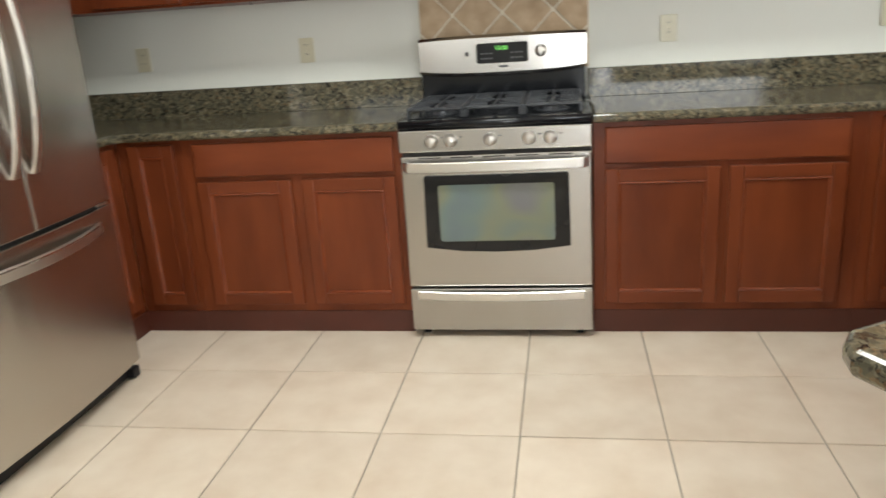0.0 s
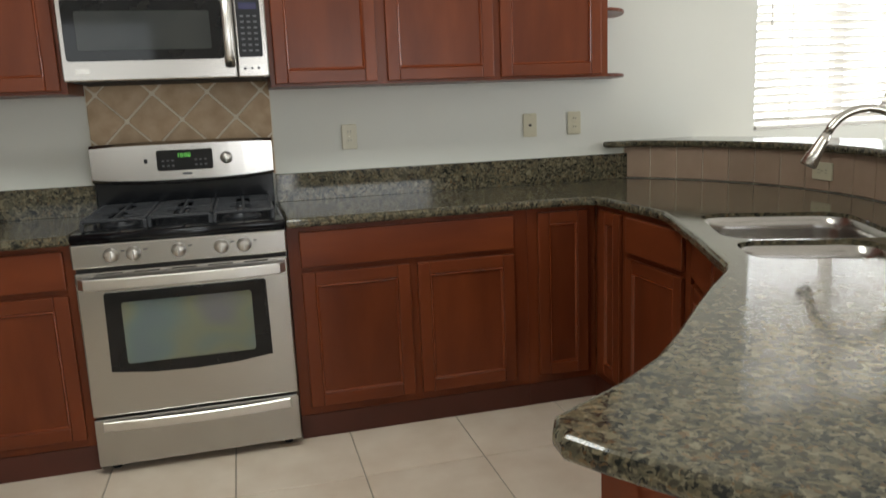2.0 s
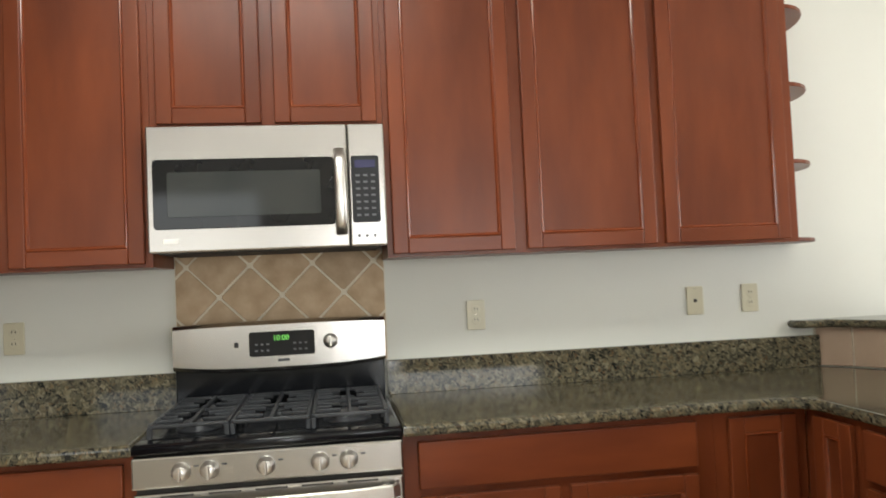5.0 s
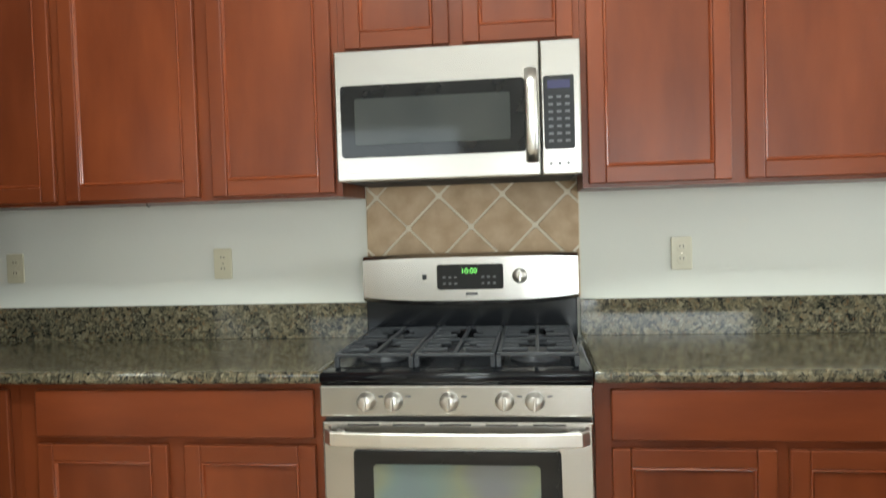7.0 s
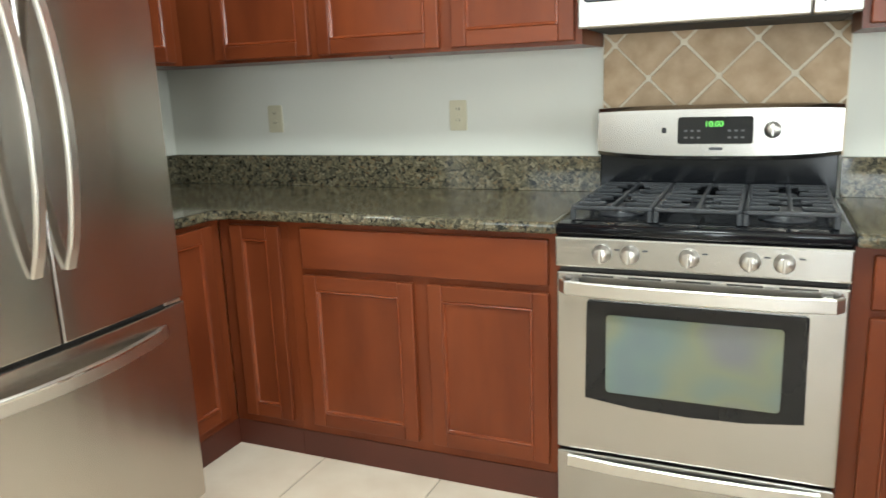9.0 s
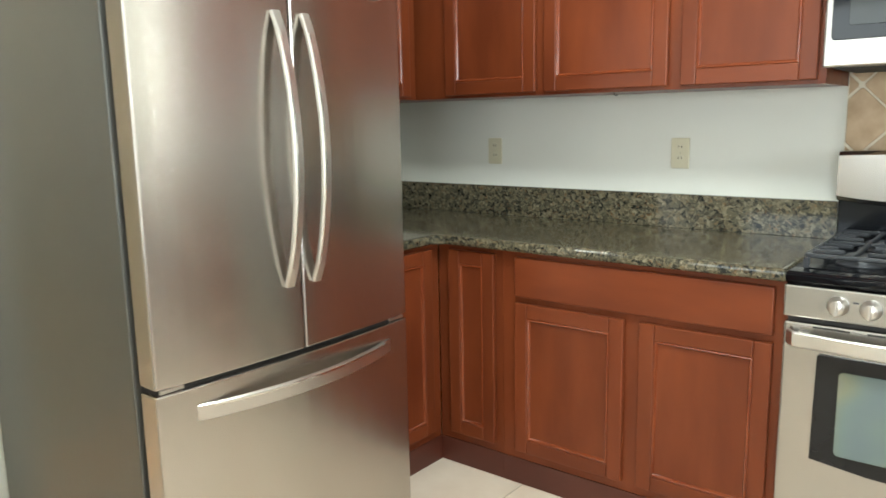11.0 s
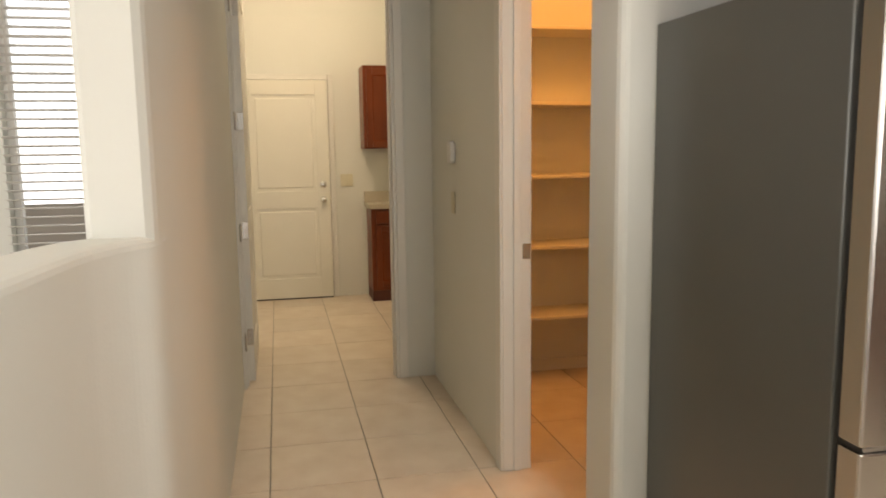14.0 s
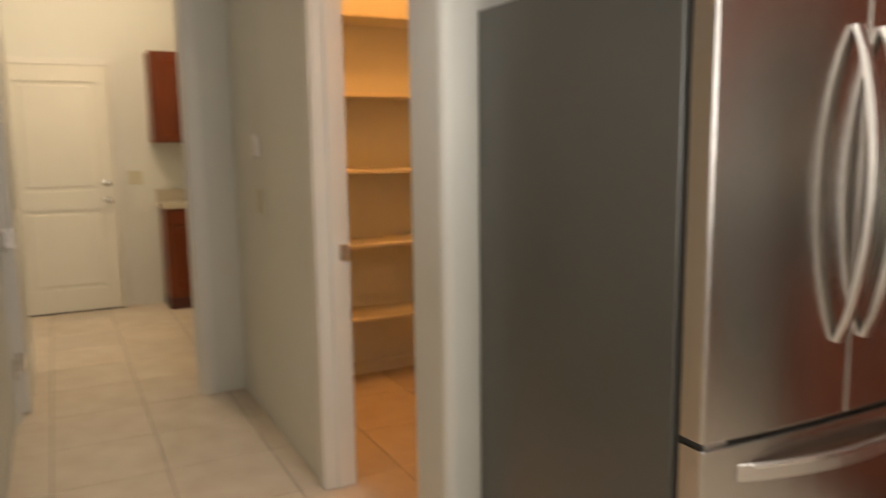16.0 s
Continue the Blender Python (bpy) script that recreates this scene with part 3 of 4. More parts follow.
# ---------- range ----------
def make_range():
    r = thing("gas_range", "stainless steel freestanding gas range with black cooktop and window door", "range")
    W = 0.38
    part("body", box(-W, W, -0.63, -0.03, 0.035, 0.895), GREYSIDE, r)
    part("drawer", box(-W, W, -0.672, -0.631, 0.035, 0.225, 0.006), STEEL, r, "stainless storage drawer with a pulled lip")
    part("drawer_lip", strap([(-0.345, -0.680, 0.198), (-0.2, -0.686, 0.194), (0, -0.688, 0.192), (0.2, -0.686, 0.194), (0.345, -0.680, 0.198)], 0.007, 0.019, Vector((0, 0, 1))), SHINE, r)
    d = part("oven_door", box(-W, W, -0.675, -0.631, 0.235, 0.79, 0.007), STEEL, r, "stainless oven door")
    pts = [(-0.290, 0.703), (-0.283, 0.710), (0.283, 0.710), (0.290, 0.703), (0.294, 0.408), (0.15, 0.391), (0, 0.386), (-0.15, 0.391), (-0.294, 0.408)]
    fb = prism(pts, 0, 0.006, 0.003, 2)
    part("window_frame", moved(fb, Matrix.Translation((0, -0.675, 0)) @ Matrix.Rotation(radians(90), 4, "X")), BLACKGLASS, d)
    wb = prism([(x, z + 0.553) for x, z in rounded_rect(0.466, 0.236, 0.012)], 0, 0.003, 0.001, 1)
    part("window_glass", moved(wb, Matrix.Translation((0, -0.682, 0)) @ Matrix.Rotation(radians(90), 4, "X")), OVENGLASS, d, "oven window glass with an iridescent sheen painted into its colour")
    part("handle", strap([(-0.362, -0.690, 0.752), (-0.345, -0.712, 0.751), (-0.2, -0.722, 0.75), (0, -0.725, 0.75), (0.2, -0.722, 0.75), (0.345, -0.712, 0.751), (0.362, -0.690, 0.752)], 0.007, 0.020, Vector((0, 0, 1))), SHINE, d, "wide flat bar handle")
    for sx in (-0.33, 0.33):
        part("handle_post", box(sx - 0.014, sx + 0.014, -0.712, -0.674, 0.74, 0.762, 0.004), STEEL, d)
    part("vent_gap", box(-0.372, 0.372, -0.662, -0.632, 0.7905, 0.806), RUBBER, r)
    for i in range(5):
        cx = -0.26 + 0.13 * i
        part("vent_slot", box(cx - 0.045, cx + 0.045, -0.6765, -0.6745, 0.7785, 0.7835), SLOT, r)
    part("control_panel", box(-W, W, -0.69, -0.632, 0.8065, 0.895, 0.006), STEEL, r, "stainless front panel with five knobs")
    for i, kx in enumerate((-0.245, -0.168, -0.012, 0.14, 0.222)):
        kb = turned([(0.026, 0), (0.0265, 0.006), (0.022, 0.009), (0.0205, 0.026), (0.018, 0.030), (0.004, 0.031)], 20, "y")
        k = part("knob", moved(kb, Matrix.Translation((kx, -0.69, 0.851))), SHINE, r, "round metal burner knob", True)
        part("knob_grip", moved(box(-0.005, 0.005, -0.04, -0.026, -0.02, 0.02, 0.003), Matrix.Translation((kx, -0.69, 0.851))), SHINE, k)
        part("mark", box(kx + 0.034, kx + 0.048, -0.6915, -0.6895, 0.862, 0.866), DARKMARK, r)
    # cooktop: a raised black pan with a rounded front
    ct = prism([(-0.379, -0.688), (0.379, -0.688), (0.383, -0.60), (0.383, -0.075), (-0.383, -0.075), (-0.383, -0.60)], 0.8955, 0.932, 0.012, 3)
    part("cooktop", ct, BLACK, r, "glossy black enamel cooktop", True)
    part("cooktop_well", box(-0.345, 0.345, -0.63, -0.13, 0.9325, 0.935, 0.001), BLACK, r)
    for bx, by, br in ((-0.225, -0.24, 0.042), (-0.225, -0.51, 0.05), (0, -0.37, 0.04), (0.225, -0.24, 0.036), (0.225, -0.51, 0.055)):
        base = turned([(br * 1.35, 0), (br * 1.3, 0.006), (br, 0.008), (br, 0.016), (br * 0.9, 0.018)], 24)
        b = part("burner", moved(base, Matrix.Translation((bx, by, 0.935))), IRON, r, "round gas burner", True)
        part("burner_cap", moved(turned([(br * 0.92, 0), (br * 0.95, 0.004), (br * 0.8, 0.009), (0.005, 0.010)], 24), Matrix.Translation((bx, by, 0.9535))), IRON, b, "", True)
    for gx in (-0.232, 0.0, 0.232):
        g = bmesh.new()
        hw = 0.108
        zt = 0.976
        for y in (-0.635, -0.125):
            box(gx - hw, gx + hw, y - 0.006, y + 0.006, zt - 0.012, zt, 0.003, 1, g)
        for x in (gx - hw, gx + hw):
            box(x - 0.006, x + 0.006, -0.635, -0.125, zt - 0.012, zt, 0.003, 1, g)
        box(gx - hw, gx + hw, -0.386, -0.374, zt - 0.012, zt, 0.003, 1, g)
        box(gx - 0.0055, gx + 0.0055, -0.635, -0.125, zt - 0.014, zt + 0.002, 0.003, 1, g)
        for cy in (-0.25, -0.51):
            for side in (-1, 1):
                for dy, turn in ((-0.062, -8), (0.0, 0), (0.062, 8)):
                    m = Matrix.Translation((gx + side * hw, cy + dy, 0)) @ Matrix.Rotation(radians(turn * side), 4, "Z")
                    reach = 0.082 if dy else 0.055
                    merge(g, moved(box(min(0, -side * reach), max(0, -side * reach), -0.0045, 0.0045, zt - 0.011, zt + 0.002, 0.003, 1), m))
        for x in (gx - hw, gx + hw):
            for y in (-0.635, -0.38, -0.125):
                box(x - 0.007, x + 0.007, y - 0.007, y + 0.007, 0.934, zt - 0.01, 0.002, 1, g)
        part("grate", g, IRON, r, "black cast iron pan grate")
    # back guard
    part("guard_base", box(-0.372, 0.372, -0.10, -0.02, 0.932, 1.070, 0.004), BLACK, r, "black lower back guard")
    gp = [(-0.09, 1.066), (-0.114, 1.072), (-0.1205, 1.084), (-0.1195, 1.214), (-0.108, 1.226), (-0.03, 1.226), (-0.03, 1.066)]
    gb = bmesh.new()
    n = 12
    rows = []
    for i in range(n + 1):
        x = -0.377 + 0.754 * i / n
        u = 1 - abs(2 * i / n - 1) ** 3
        rows.append([gb.verts.new((x, y - (0.012 * u if z < 1.22 and y < -0.05 else 0), z - (0.016 * u if z < 1.1 and y < -0.05 else 0) + (0.006 * u if z > 1.15 else 0))) for y, z in gp])
    for a, b in zip(rows, rows[1:]):
        for s in range(len(gp)):
            gb.faces.new((a[s], a[(s + 1) % len(gp)], b[(s + 1) % len(gp)], b[s]))
    gb.faces.new(rows[0])
    gb.faces.new(rows[-1][::-1])
    guard = part("back_guard", gb, STEEL, r, "curved stainless back guard with clock", False)
    tilt = Matrix.Translation((0.01, -0.1335, 1.151)) @ Matrix.Rotation(radians(-0.5), 4, "X")

    def on_guard(name, bm, m, label="", parent=guard):
        return part(name, moved(bm, tilt), m, parent, label)

    disp = moved(prism(rounded_rect(0.232, 0.088, 0.01), 0, 0.004, 0.001, 1), Matrix.Translation((-0.005, 0.002, 0)) @ Matrix.Rotation(radians(90), 4, "X"))
    on_guard("display", disp, BLACKGLASS, "black clock panel")
    cu = bpy.data.curves.new("clock_digits", "FONT")
    cu.body = "10:00"
    cu.size, cu.extrude, cu.align_x, cu.align_y = 0.026, 0.0004, "CENTER", "CENTER"
    co = new("clock_digits", cu)
    cu.materials.append(GREEN)
    co.parent = guard
    co.matrix_basis = tilt @ Matrix.Translation((-0.008, -0.0036, 0.02)) @ Matrix.Rotation(radians(90), 4, "X")
    for row in range(2):
        for col in (-0.095, -0.075, -0.055, 0.04, 0.06, 0.08):
            on_guard("touch_key", box(col - 0.005, col + 0.005, -0.0035, -0.002, -0.004 - row * 0.022, 0.002 - row * 0.022), GREYMARK)
    kb = moved(turned([(0.026, 0), (0.0265, 0.006), (0.022, 0.009), (0.0205, 0.024), (0.018, 0.028), (0.004, 0.029)], 20, "y"), Matrix.Translation((0.168, 0.004, 0.0)))
    kk = part("knob", moved(kb, tilt), SHINE, r, "round oven thermostat knob", True)
    part("knob_grip", moved(box(0.163, 0.173, -0.034, -0.02, -0.02, 0.02, 0.003), tilt), SHINE, kk)
    on_guard("lock_light", box(-0.172, -0.158, -0.001, 0.004, -0.008, 0.01), PLASTIC_B)
    on_guard("badge", box(-0.02, 0.02, -0.001, 0.004, -0.064, -0.055), DARKMARK)
    for fx in (-0.33, 0.33):
        part("foot", moved(turned([(0.018, 0), (0.018, 0.033)], 12), Matrix.Translation((fx, -0.6, 0.001))), PLASTIC_B, r)
    return r


make_range()


# ---------- microwave ----------
def make_microwave():
    m = thing("microwave_oven", "stainless over-the-range microwave with black window and keypad", "microwave", at=(0, 0, 0))
    z0, z1, W = 1.478, 1.886, 0.382
    part("body", box(-W, W, -0.375, -0.003, z0 + 0.012, z1), GREYSIDE, m)
    part("underside", box(-0.36, 0.36, -0.36, -0.02, z0 - 0.002, z0 + 0.0115), RUBBER, m)
    d = part("door", box(-W, 0.258, -0.41, -0.3755, z0, z1, 0.006), STEEL, m, "stainless microwave door")
    part("control_side", box(0.2595, W, -0.41, -0.3755, z0, z1, 0.006), STEEL, m)
    fr = prism([(x - 0.075, z + 1.665) for x, z in rounded_rect(0.575, 0.225, 0.012)], 0, 0.004, 0.002, 1)
    part("window_frame", moved(fr, Matrix.Translation((0, -0.4105, 0)) @ Matrix.Rotation(radians(90), 4, "X")), BLACKGLASS, d)
    wn = prism([(x - 0.075, z + 1.663) for x, z in rounded_rect(0.485, 0.145, 0.008)], 0, 0.002, 0.0008, 1)
    part("window_glass", moved(wn, Matrix.Translation((0, -0.4147, 0)) @ Matrix.Rotation(radians(90), 4, "X")), MICROGLASS, d)
    hb = sweep([(0.232, -0.418, 1.52), (0.232, -0.437, 1.56), (0.232, -0.443, 1.66), (0.232, -0.437, 1.76), (0.232, -0.418, 1.80)], 0.019, 10, 0.008, up=Vector((0, 1, 0)))
    part("handle", hb, SHINE, d, "flat bowed vertical handle", True)
    kp = prism([(x + 0.315, z + 1.667) for x, z in rounded_rect(0.092, 0.222, 0.008)], 0, 0.003, 0.001, 1)
    p = part("keypad", moved(kp, Matrix.Translation((0, -0.4105, 0)) @ Matrix.Rotation(radians(90), 4, "X")), PLASTIC_B, m, "black touch keypad")
    part("lcd", box(0.281, 0.349, -0.4148, -0.4136, 1.738, 1.764), BLUELCD, p)
    for r in range(7):
        for c in range(3):
            x, z = 0.29 + c * 0.025, 1.712 - r * 0.022
            part("key", box(x - 0.007, x + 0.007, -0.4146, -0.4136, z - 0.003, z + 0.004), GREYMARK, p)
    for c in range(3):
        part("button", moved(turned([(0.005, 0), (0.005, 0.003)], 10, "y"), Matrix.Translation((0.288 + 0.026 * c, -0.41, 1.512))), DARKMARK, m)
    part("badge", box(-0.335, -0.285, -0.4125, -0.4095, 1.505, 1.522, 0.001), SHINE, m)
    return m


make_microwave()


# ---------- refrigerator ----------
def make_fridge():
    f = thing("refrigerator", "stainless french-door refrigerator with grey sides and bottom freezer drawer", "refrigerator", at=(-2.372, 0, 0))
    # built facing +x; y from Y0 to Y1
    Y0, Y1, D, TOP = -1.940, -1.050, 0.957, 1.80
    part("body", box(0, D - 0.105, Y0 - 0.008, Y1 - 0.002, 0.03, TOP - 0.02, 0.004), GREYSIDE, f, "grey textured painted cabinet")
    part("gasket", box(D - 0.1045, D - 0.088, Y0 + 0.012, Y1 - 0.012, 0.06, TOP - 0.03), RUBBER, f)
    for y in (Y0 + 0.06, Y1 - 0.06):
        part("hinge_cover", box(D - 0.16, D - 0.03, y - 0.04, y + 0.04, TOP - 0.0195, TOP + 0.012, 0.006), GREYSIDE, f)

    def front(name, y0, y1, z0, z1, label):
        b = bmesh.new()
        n = 10
        rows = []
        for i in range(n + 1):
            t = i / n
            y = y0 + (y1 - y0) * t
            g = (y - (Y0 + Y1) / 2) / ((Y1 - Y0) / 2)
            x = D - 0.022 * g * g
            rows.append((x, y))
        (xa, ya), (xb, yb) = rows[0], rows[-1]
        rows = [(xa - 0.007, ya), (xa - 0.002, ya + 0.002), (xa, ya + 0.007)] + rows[1:-1] + [(xb, yb - 0.005), (xb - 0.0015, yb - 0.0015), (xb - 0.005, yb)]
        pts = [(D - 0.0875, y0)] + rows + [(D - 0.0875, y1)]
        return part(name, prism(pts, z0, z1, 0.004, 2), STEEL_V, f, label)

    ym = (Y0 + Y1) / 2 - 0.003
    dl = front("door", Y0, ym - 0.002, 0.735, TOP, "brushed stainless upper door")
    dr = front("door", ym + 0.002, Y1, 0.735, TOP, "brushed stainless upper door")
    fz = front("freezer_drawer", Y0, Y1, 0.075, 0.720, "brushed stainless freezer drawer")
    part("seam", box(D - 0.09, D - 0.03, Y0 + 0.01, Y1 - 0.01, 0.7205, 0.7345), RUBBER, f)
    part("grille", box(D - 0.14, D - 0.06, Y0 + 0.01, Y1 - 0.01, 0.012, 0.07), PLASTIC_B, f)
    part("foot_cover", box(D - 0.10, D - 0.03, Y1 - 0.05, Y1 - 0.005, 0.006, 0.05, 0.006), PLASTIC_B, f)
    part("foot_cover", box(D - 0.10, D - 0.03, Y0 + 0.005, Y0 + 0.05, 0.006, 0.05, 0.006), PLASTIC_B, f)
    part("mullion_flap", box(D - 0.0865, D - 0.05, ym - 0.0019, ym + 0.0019, 0.76, TOP - 0.04), RUBBER, f)
    for y, d in ((ym - 0.048, dl), (ym + 0.048, dr)):
        pts = []
        for i in range(15):
            t = i / 14
            z = 0.92 + 0.71 * t
            pts.append((D + 0.004 + 0.062 * math.sin(math.pi * t) ** 0.75, y, z))
        h = part("handle", strap(pts, 0.007, 0.0145, Vector((0, 1, 0))), SHINE, d, "bowed flat stainless door handle")
        part("handle_ridge", strap([(px + 0.0082, py - 0.0085, pz) for px, py, pz in pts[1:-1]], 0.0012, 0.0018, Vector((0, 1, 0))), CHROME, h)
    pts = [(D - 0.02 + 0.062 * math.sin(math.pi * i / 18) ** 0.8, Y0 + 0.10 + 0.70 * i / 18, 0.652) for i in range(19)]
    hz = part("handle", strap(pts, 0.006, 0.021, Vector((0, 0, 1))), SHINE, fz, "wide flat bowed freezer handle")
    part("handle_ridge", strap([(x + 0.0075, y, z + 0.014) for x, y, z in pts[1:-1]], 0.0014, 0.003, Vector((0, 0, 1))), CHROME, hz)
    for y in (Y0 + 0.045, Y1 - 0.045):
        part("hinge_plate", box(D - 0.075, D - 0.024, y - 0.032, y + 0.032, 0.7225, 0.7325, 0.002), SHINE, f, "pale hinge plate between the doors")
    part("badge", box(D - 0.012, D - 0.001, Y1 - 0.14, Y1 - 0.095, 1.70, 1.715, 0.001), SHINE, dr)
    return f


make_fridge()


# ---------- sink, tap, bar tiles ----------
def make_sink():
    s = thing("double_sink", "stainless double-bowl undermount sink set in the granite", "sink")
    for bowl in BOWLS:
        b = bmesh.new()
        rings = []
        for grow, z in ((-0.001, CT - 0.014), (-0.003, CT - 0.0145), (-0.004, CT - 0.06), (-0.008, CT - 0.19), (-0.03, CT - 0.215), (-0.09, CT - 0.22)):
            rings.append([b.verts.new((x, y, z)) for x, y in bowl_outline(bowl, grow)])
        for p, q in zip(rings, rings[1:]):
            for i in range(len(p)):
                b.faces.new((p[i], p[(i + 1) % len(p)], q[(i + 1) % len(p)], q[i]))
        b.faces.new(rings[-1])
        w = part("bowl", b, STEEL, s, "deep stainless bowl", True)
        u0, u1, v0, v1, r = bowl
        cx, cy = sink_uv((u0 + u1) / 2, (v0 + v1) / 2)
        part("drain", moved(turned([(0.045, 0), (0.045, 0.003), (0.03, 0.004), (0.02, 0.002)], 20), Matrix.Translation((cx, cy, CT - 0.2195))), CHROME, w, "", True)
    return s


def make_faucet():
    bx, by = sink_uv(0.30, 0.625)
    f = thing("kitchen_faucet", "brushed nickel gooseneck faucet with a pull-down spray head", "faucet", at=(bx, by, CT))
    part("base", turned([(0.03, 0), (0.03, 0.006), (0.024, 0.012), (0.022, 0.06), (0.018, 0.066)], 20), NICKEL, f, "", True)
    d = Vector((-SN.x, -SN.y, 0))
    pts = [Vector((0, 0, 0.06)), Vector((0, 0, 0.215))]
    for i in range(1, 15):
        a = math.pi * i / 16
        pts.append(Vector((0, 0, 0.235)) + d * (0.115 - 0.115 * math.cos(a)) + Vector((0, 0, 0.115 * math.sin(a))))
    part("spout", sweep(pts, 0.0125, 14), NICKEL, f, "", True)
    e, dr = pts[-1], (pts[-1] - pts[-2]).normalized()
    part("spray_head", sweep([e, e + dr * 0.02, e + dr * 0.06, e + dr * 0.10, e + dr * 0.105], 0.0135, 14, taper=[1, 1.15, 1.45, 1.85, 1.6]), NICKEL, f, "flared spray head", True)
    h = SU
    part("lever_hub", sweep([(0, 0, 0.045), (h.x * -0.05, h.y * -0.05, 0.05)], 0.015, 12), NICKEL, f, "", True)
    part("lever", sweep([(h.x * -0.045, h.y * -0.045, 0.05), (h.x * -0.06, h.y * -0.06, 0.09), (h.x * -0.07, h.y * -0.07, 0.15)], 0.007, 10), NICKEL, f, "", True)
    return f


make_sink()
make_faucet()

bar_tiles = thing("bar_tile_band", "single row of beige square tiles under the bar ledge", "wall tiles")


def bar_tile_row():
    cx, cy, r = BAR["cx"], BAR["cy"], BAR["r"]
    step = math.degrees(0.142 / r)
    a = a_start - 0.5
    setting("bar_tile_grout", prism(arc(cx, cy, r + 0.006, a_start - 0.1, A1, 40) + arc(cx, cy, r + 0.0135, A1, a_start - 0.1, 40), CT + 0.001, 1.0865), STONEGROUT, "pale grout behind the bar tiles", "grout")
    me = None
    while a - step > A1:
        if me is None:
            b = box(-0.0685, 0.0685, -0.005, 0.005, CT + 0.004, 1.085, 0.002, 1)
            o = part("tile", b, TILE_BAR, bar_tiles)
            me = o.data
        else:
            o = new("tile", me)
            o.parent = bar_tiles
        m = a - step / 2
        o.matrix_basis = pose(cx + (r + 0.003) * math.cos(radians(m)), cy + (r + 0.003) * math.sin(radians(m)), 0, 0, 0, m - 90)
        a -= step


bar_tile_row()


# ---------- peninsula ----------
def make_peninsula():
    c = thing("peninsula_cabinet", "cherry panelled back of the sink peninsula", "cabinet")
    pts = [(0.655, -2.775), (0.74, -2.735), (0.85, -2.65), (0.97, -2.535), (1.33, -2.17), (1.7, -2.19), (1.7, -3.05), (1.1, -3.09), (0.845, -2.99)]
    part("body", prism(pts, 0.0015, CT - 0.038), CHERRY, c)
    part("corner_post", prism([(0.646, -2.770), (0.669, -2.755), (0.686, -2.775), (0.674, -2.812), (0.659, -2.795)], 0.001, CT - 0.0385), CHERRY, c)
    return c


make_peninsula()


# ---------- wall tiles behind the range ----------
def clip_poly(poly, x0, x1, z0, z1):
    for axis, lim, sign in ((0, x0, 1), (0, x1, -1), (1, z0, 1), (1, z1, -1)):
        res = []
        for i in range(len(poly)):
            p, q = poly[i], poly[(i + 1) % len(poly)]
            pi, qi = sign * (p[axis] - lim) >= 0, sign * (q[axis] - lim) >= 0
            if pi:
                res.append(p)
            if pi != qi:
                t = (lim - p[axis]) / (q[axis] - p[axis])
                res.append((p[0] + (q[0] - p[0]) * t, p[1] + (q[1] - p[1]) * t))
        poly = res
        if len(poly) < 3:
            return []
    return poly


def range_splash():
    x0, x1, z0, z1 = -0.384, 0.392, 1.06, 1.478
    s = thing("stone_tile_backsplash", "tumbled beige stone tiles laid diagonally behind the range", "backsplash")
    part("grout_bed", box(x0, x1, -0.0085, -0.0015, z0, z1), STONEGROUT, s, "pale rough grout")
    P = 0.1155
    for i in range(-6, 8):
        for j in range(-3, 5):
            if (i + j) % 2 == 0:
                continue
            cx, cz = 0.004 + P * i, 1.323 + P * j
            h = P - 0.0105
            wob = random.uniform(-0.0018, 0.0018)
            ang = [(cx + h * math.cos(k * math.pi / 2 + e) + wob, cz + h * math.sin(k * math.pi / 2 + e)) for k in range(4) for e in (-0.045, 0.045)]
            q = clip_poly(ang, x0 + 0.003, x1 - 0.004, z0, z1)
            if len(q) < 3 or (max(p[0] for p in q) - min(p[0] for p in q)) < 0.012:
                continue
            b = prism([(x, z) for x, z in q], 0, 0.0055 + random.uniform(-0.0008, 0.0008), 0.0016, 1)
            part("tile", moved(b, Matrix.Translation((0, -0.0085, 0)) @ Matrix.Rotation(radians(90), 4, "X")), STONE, s)
    return s


range_splash()


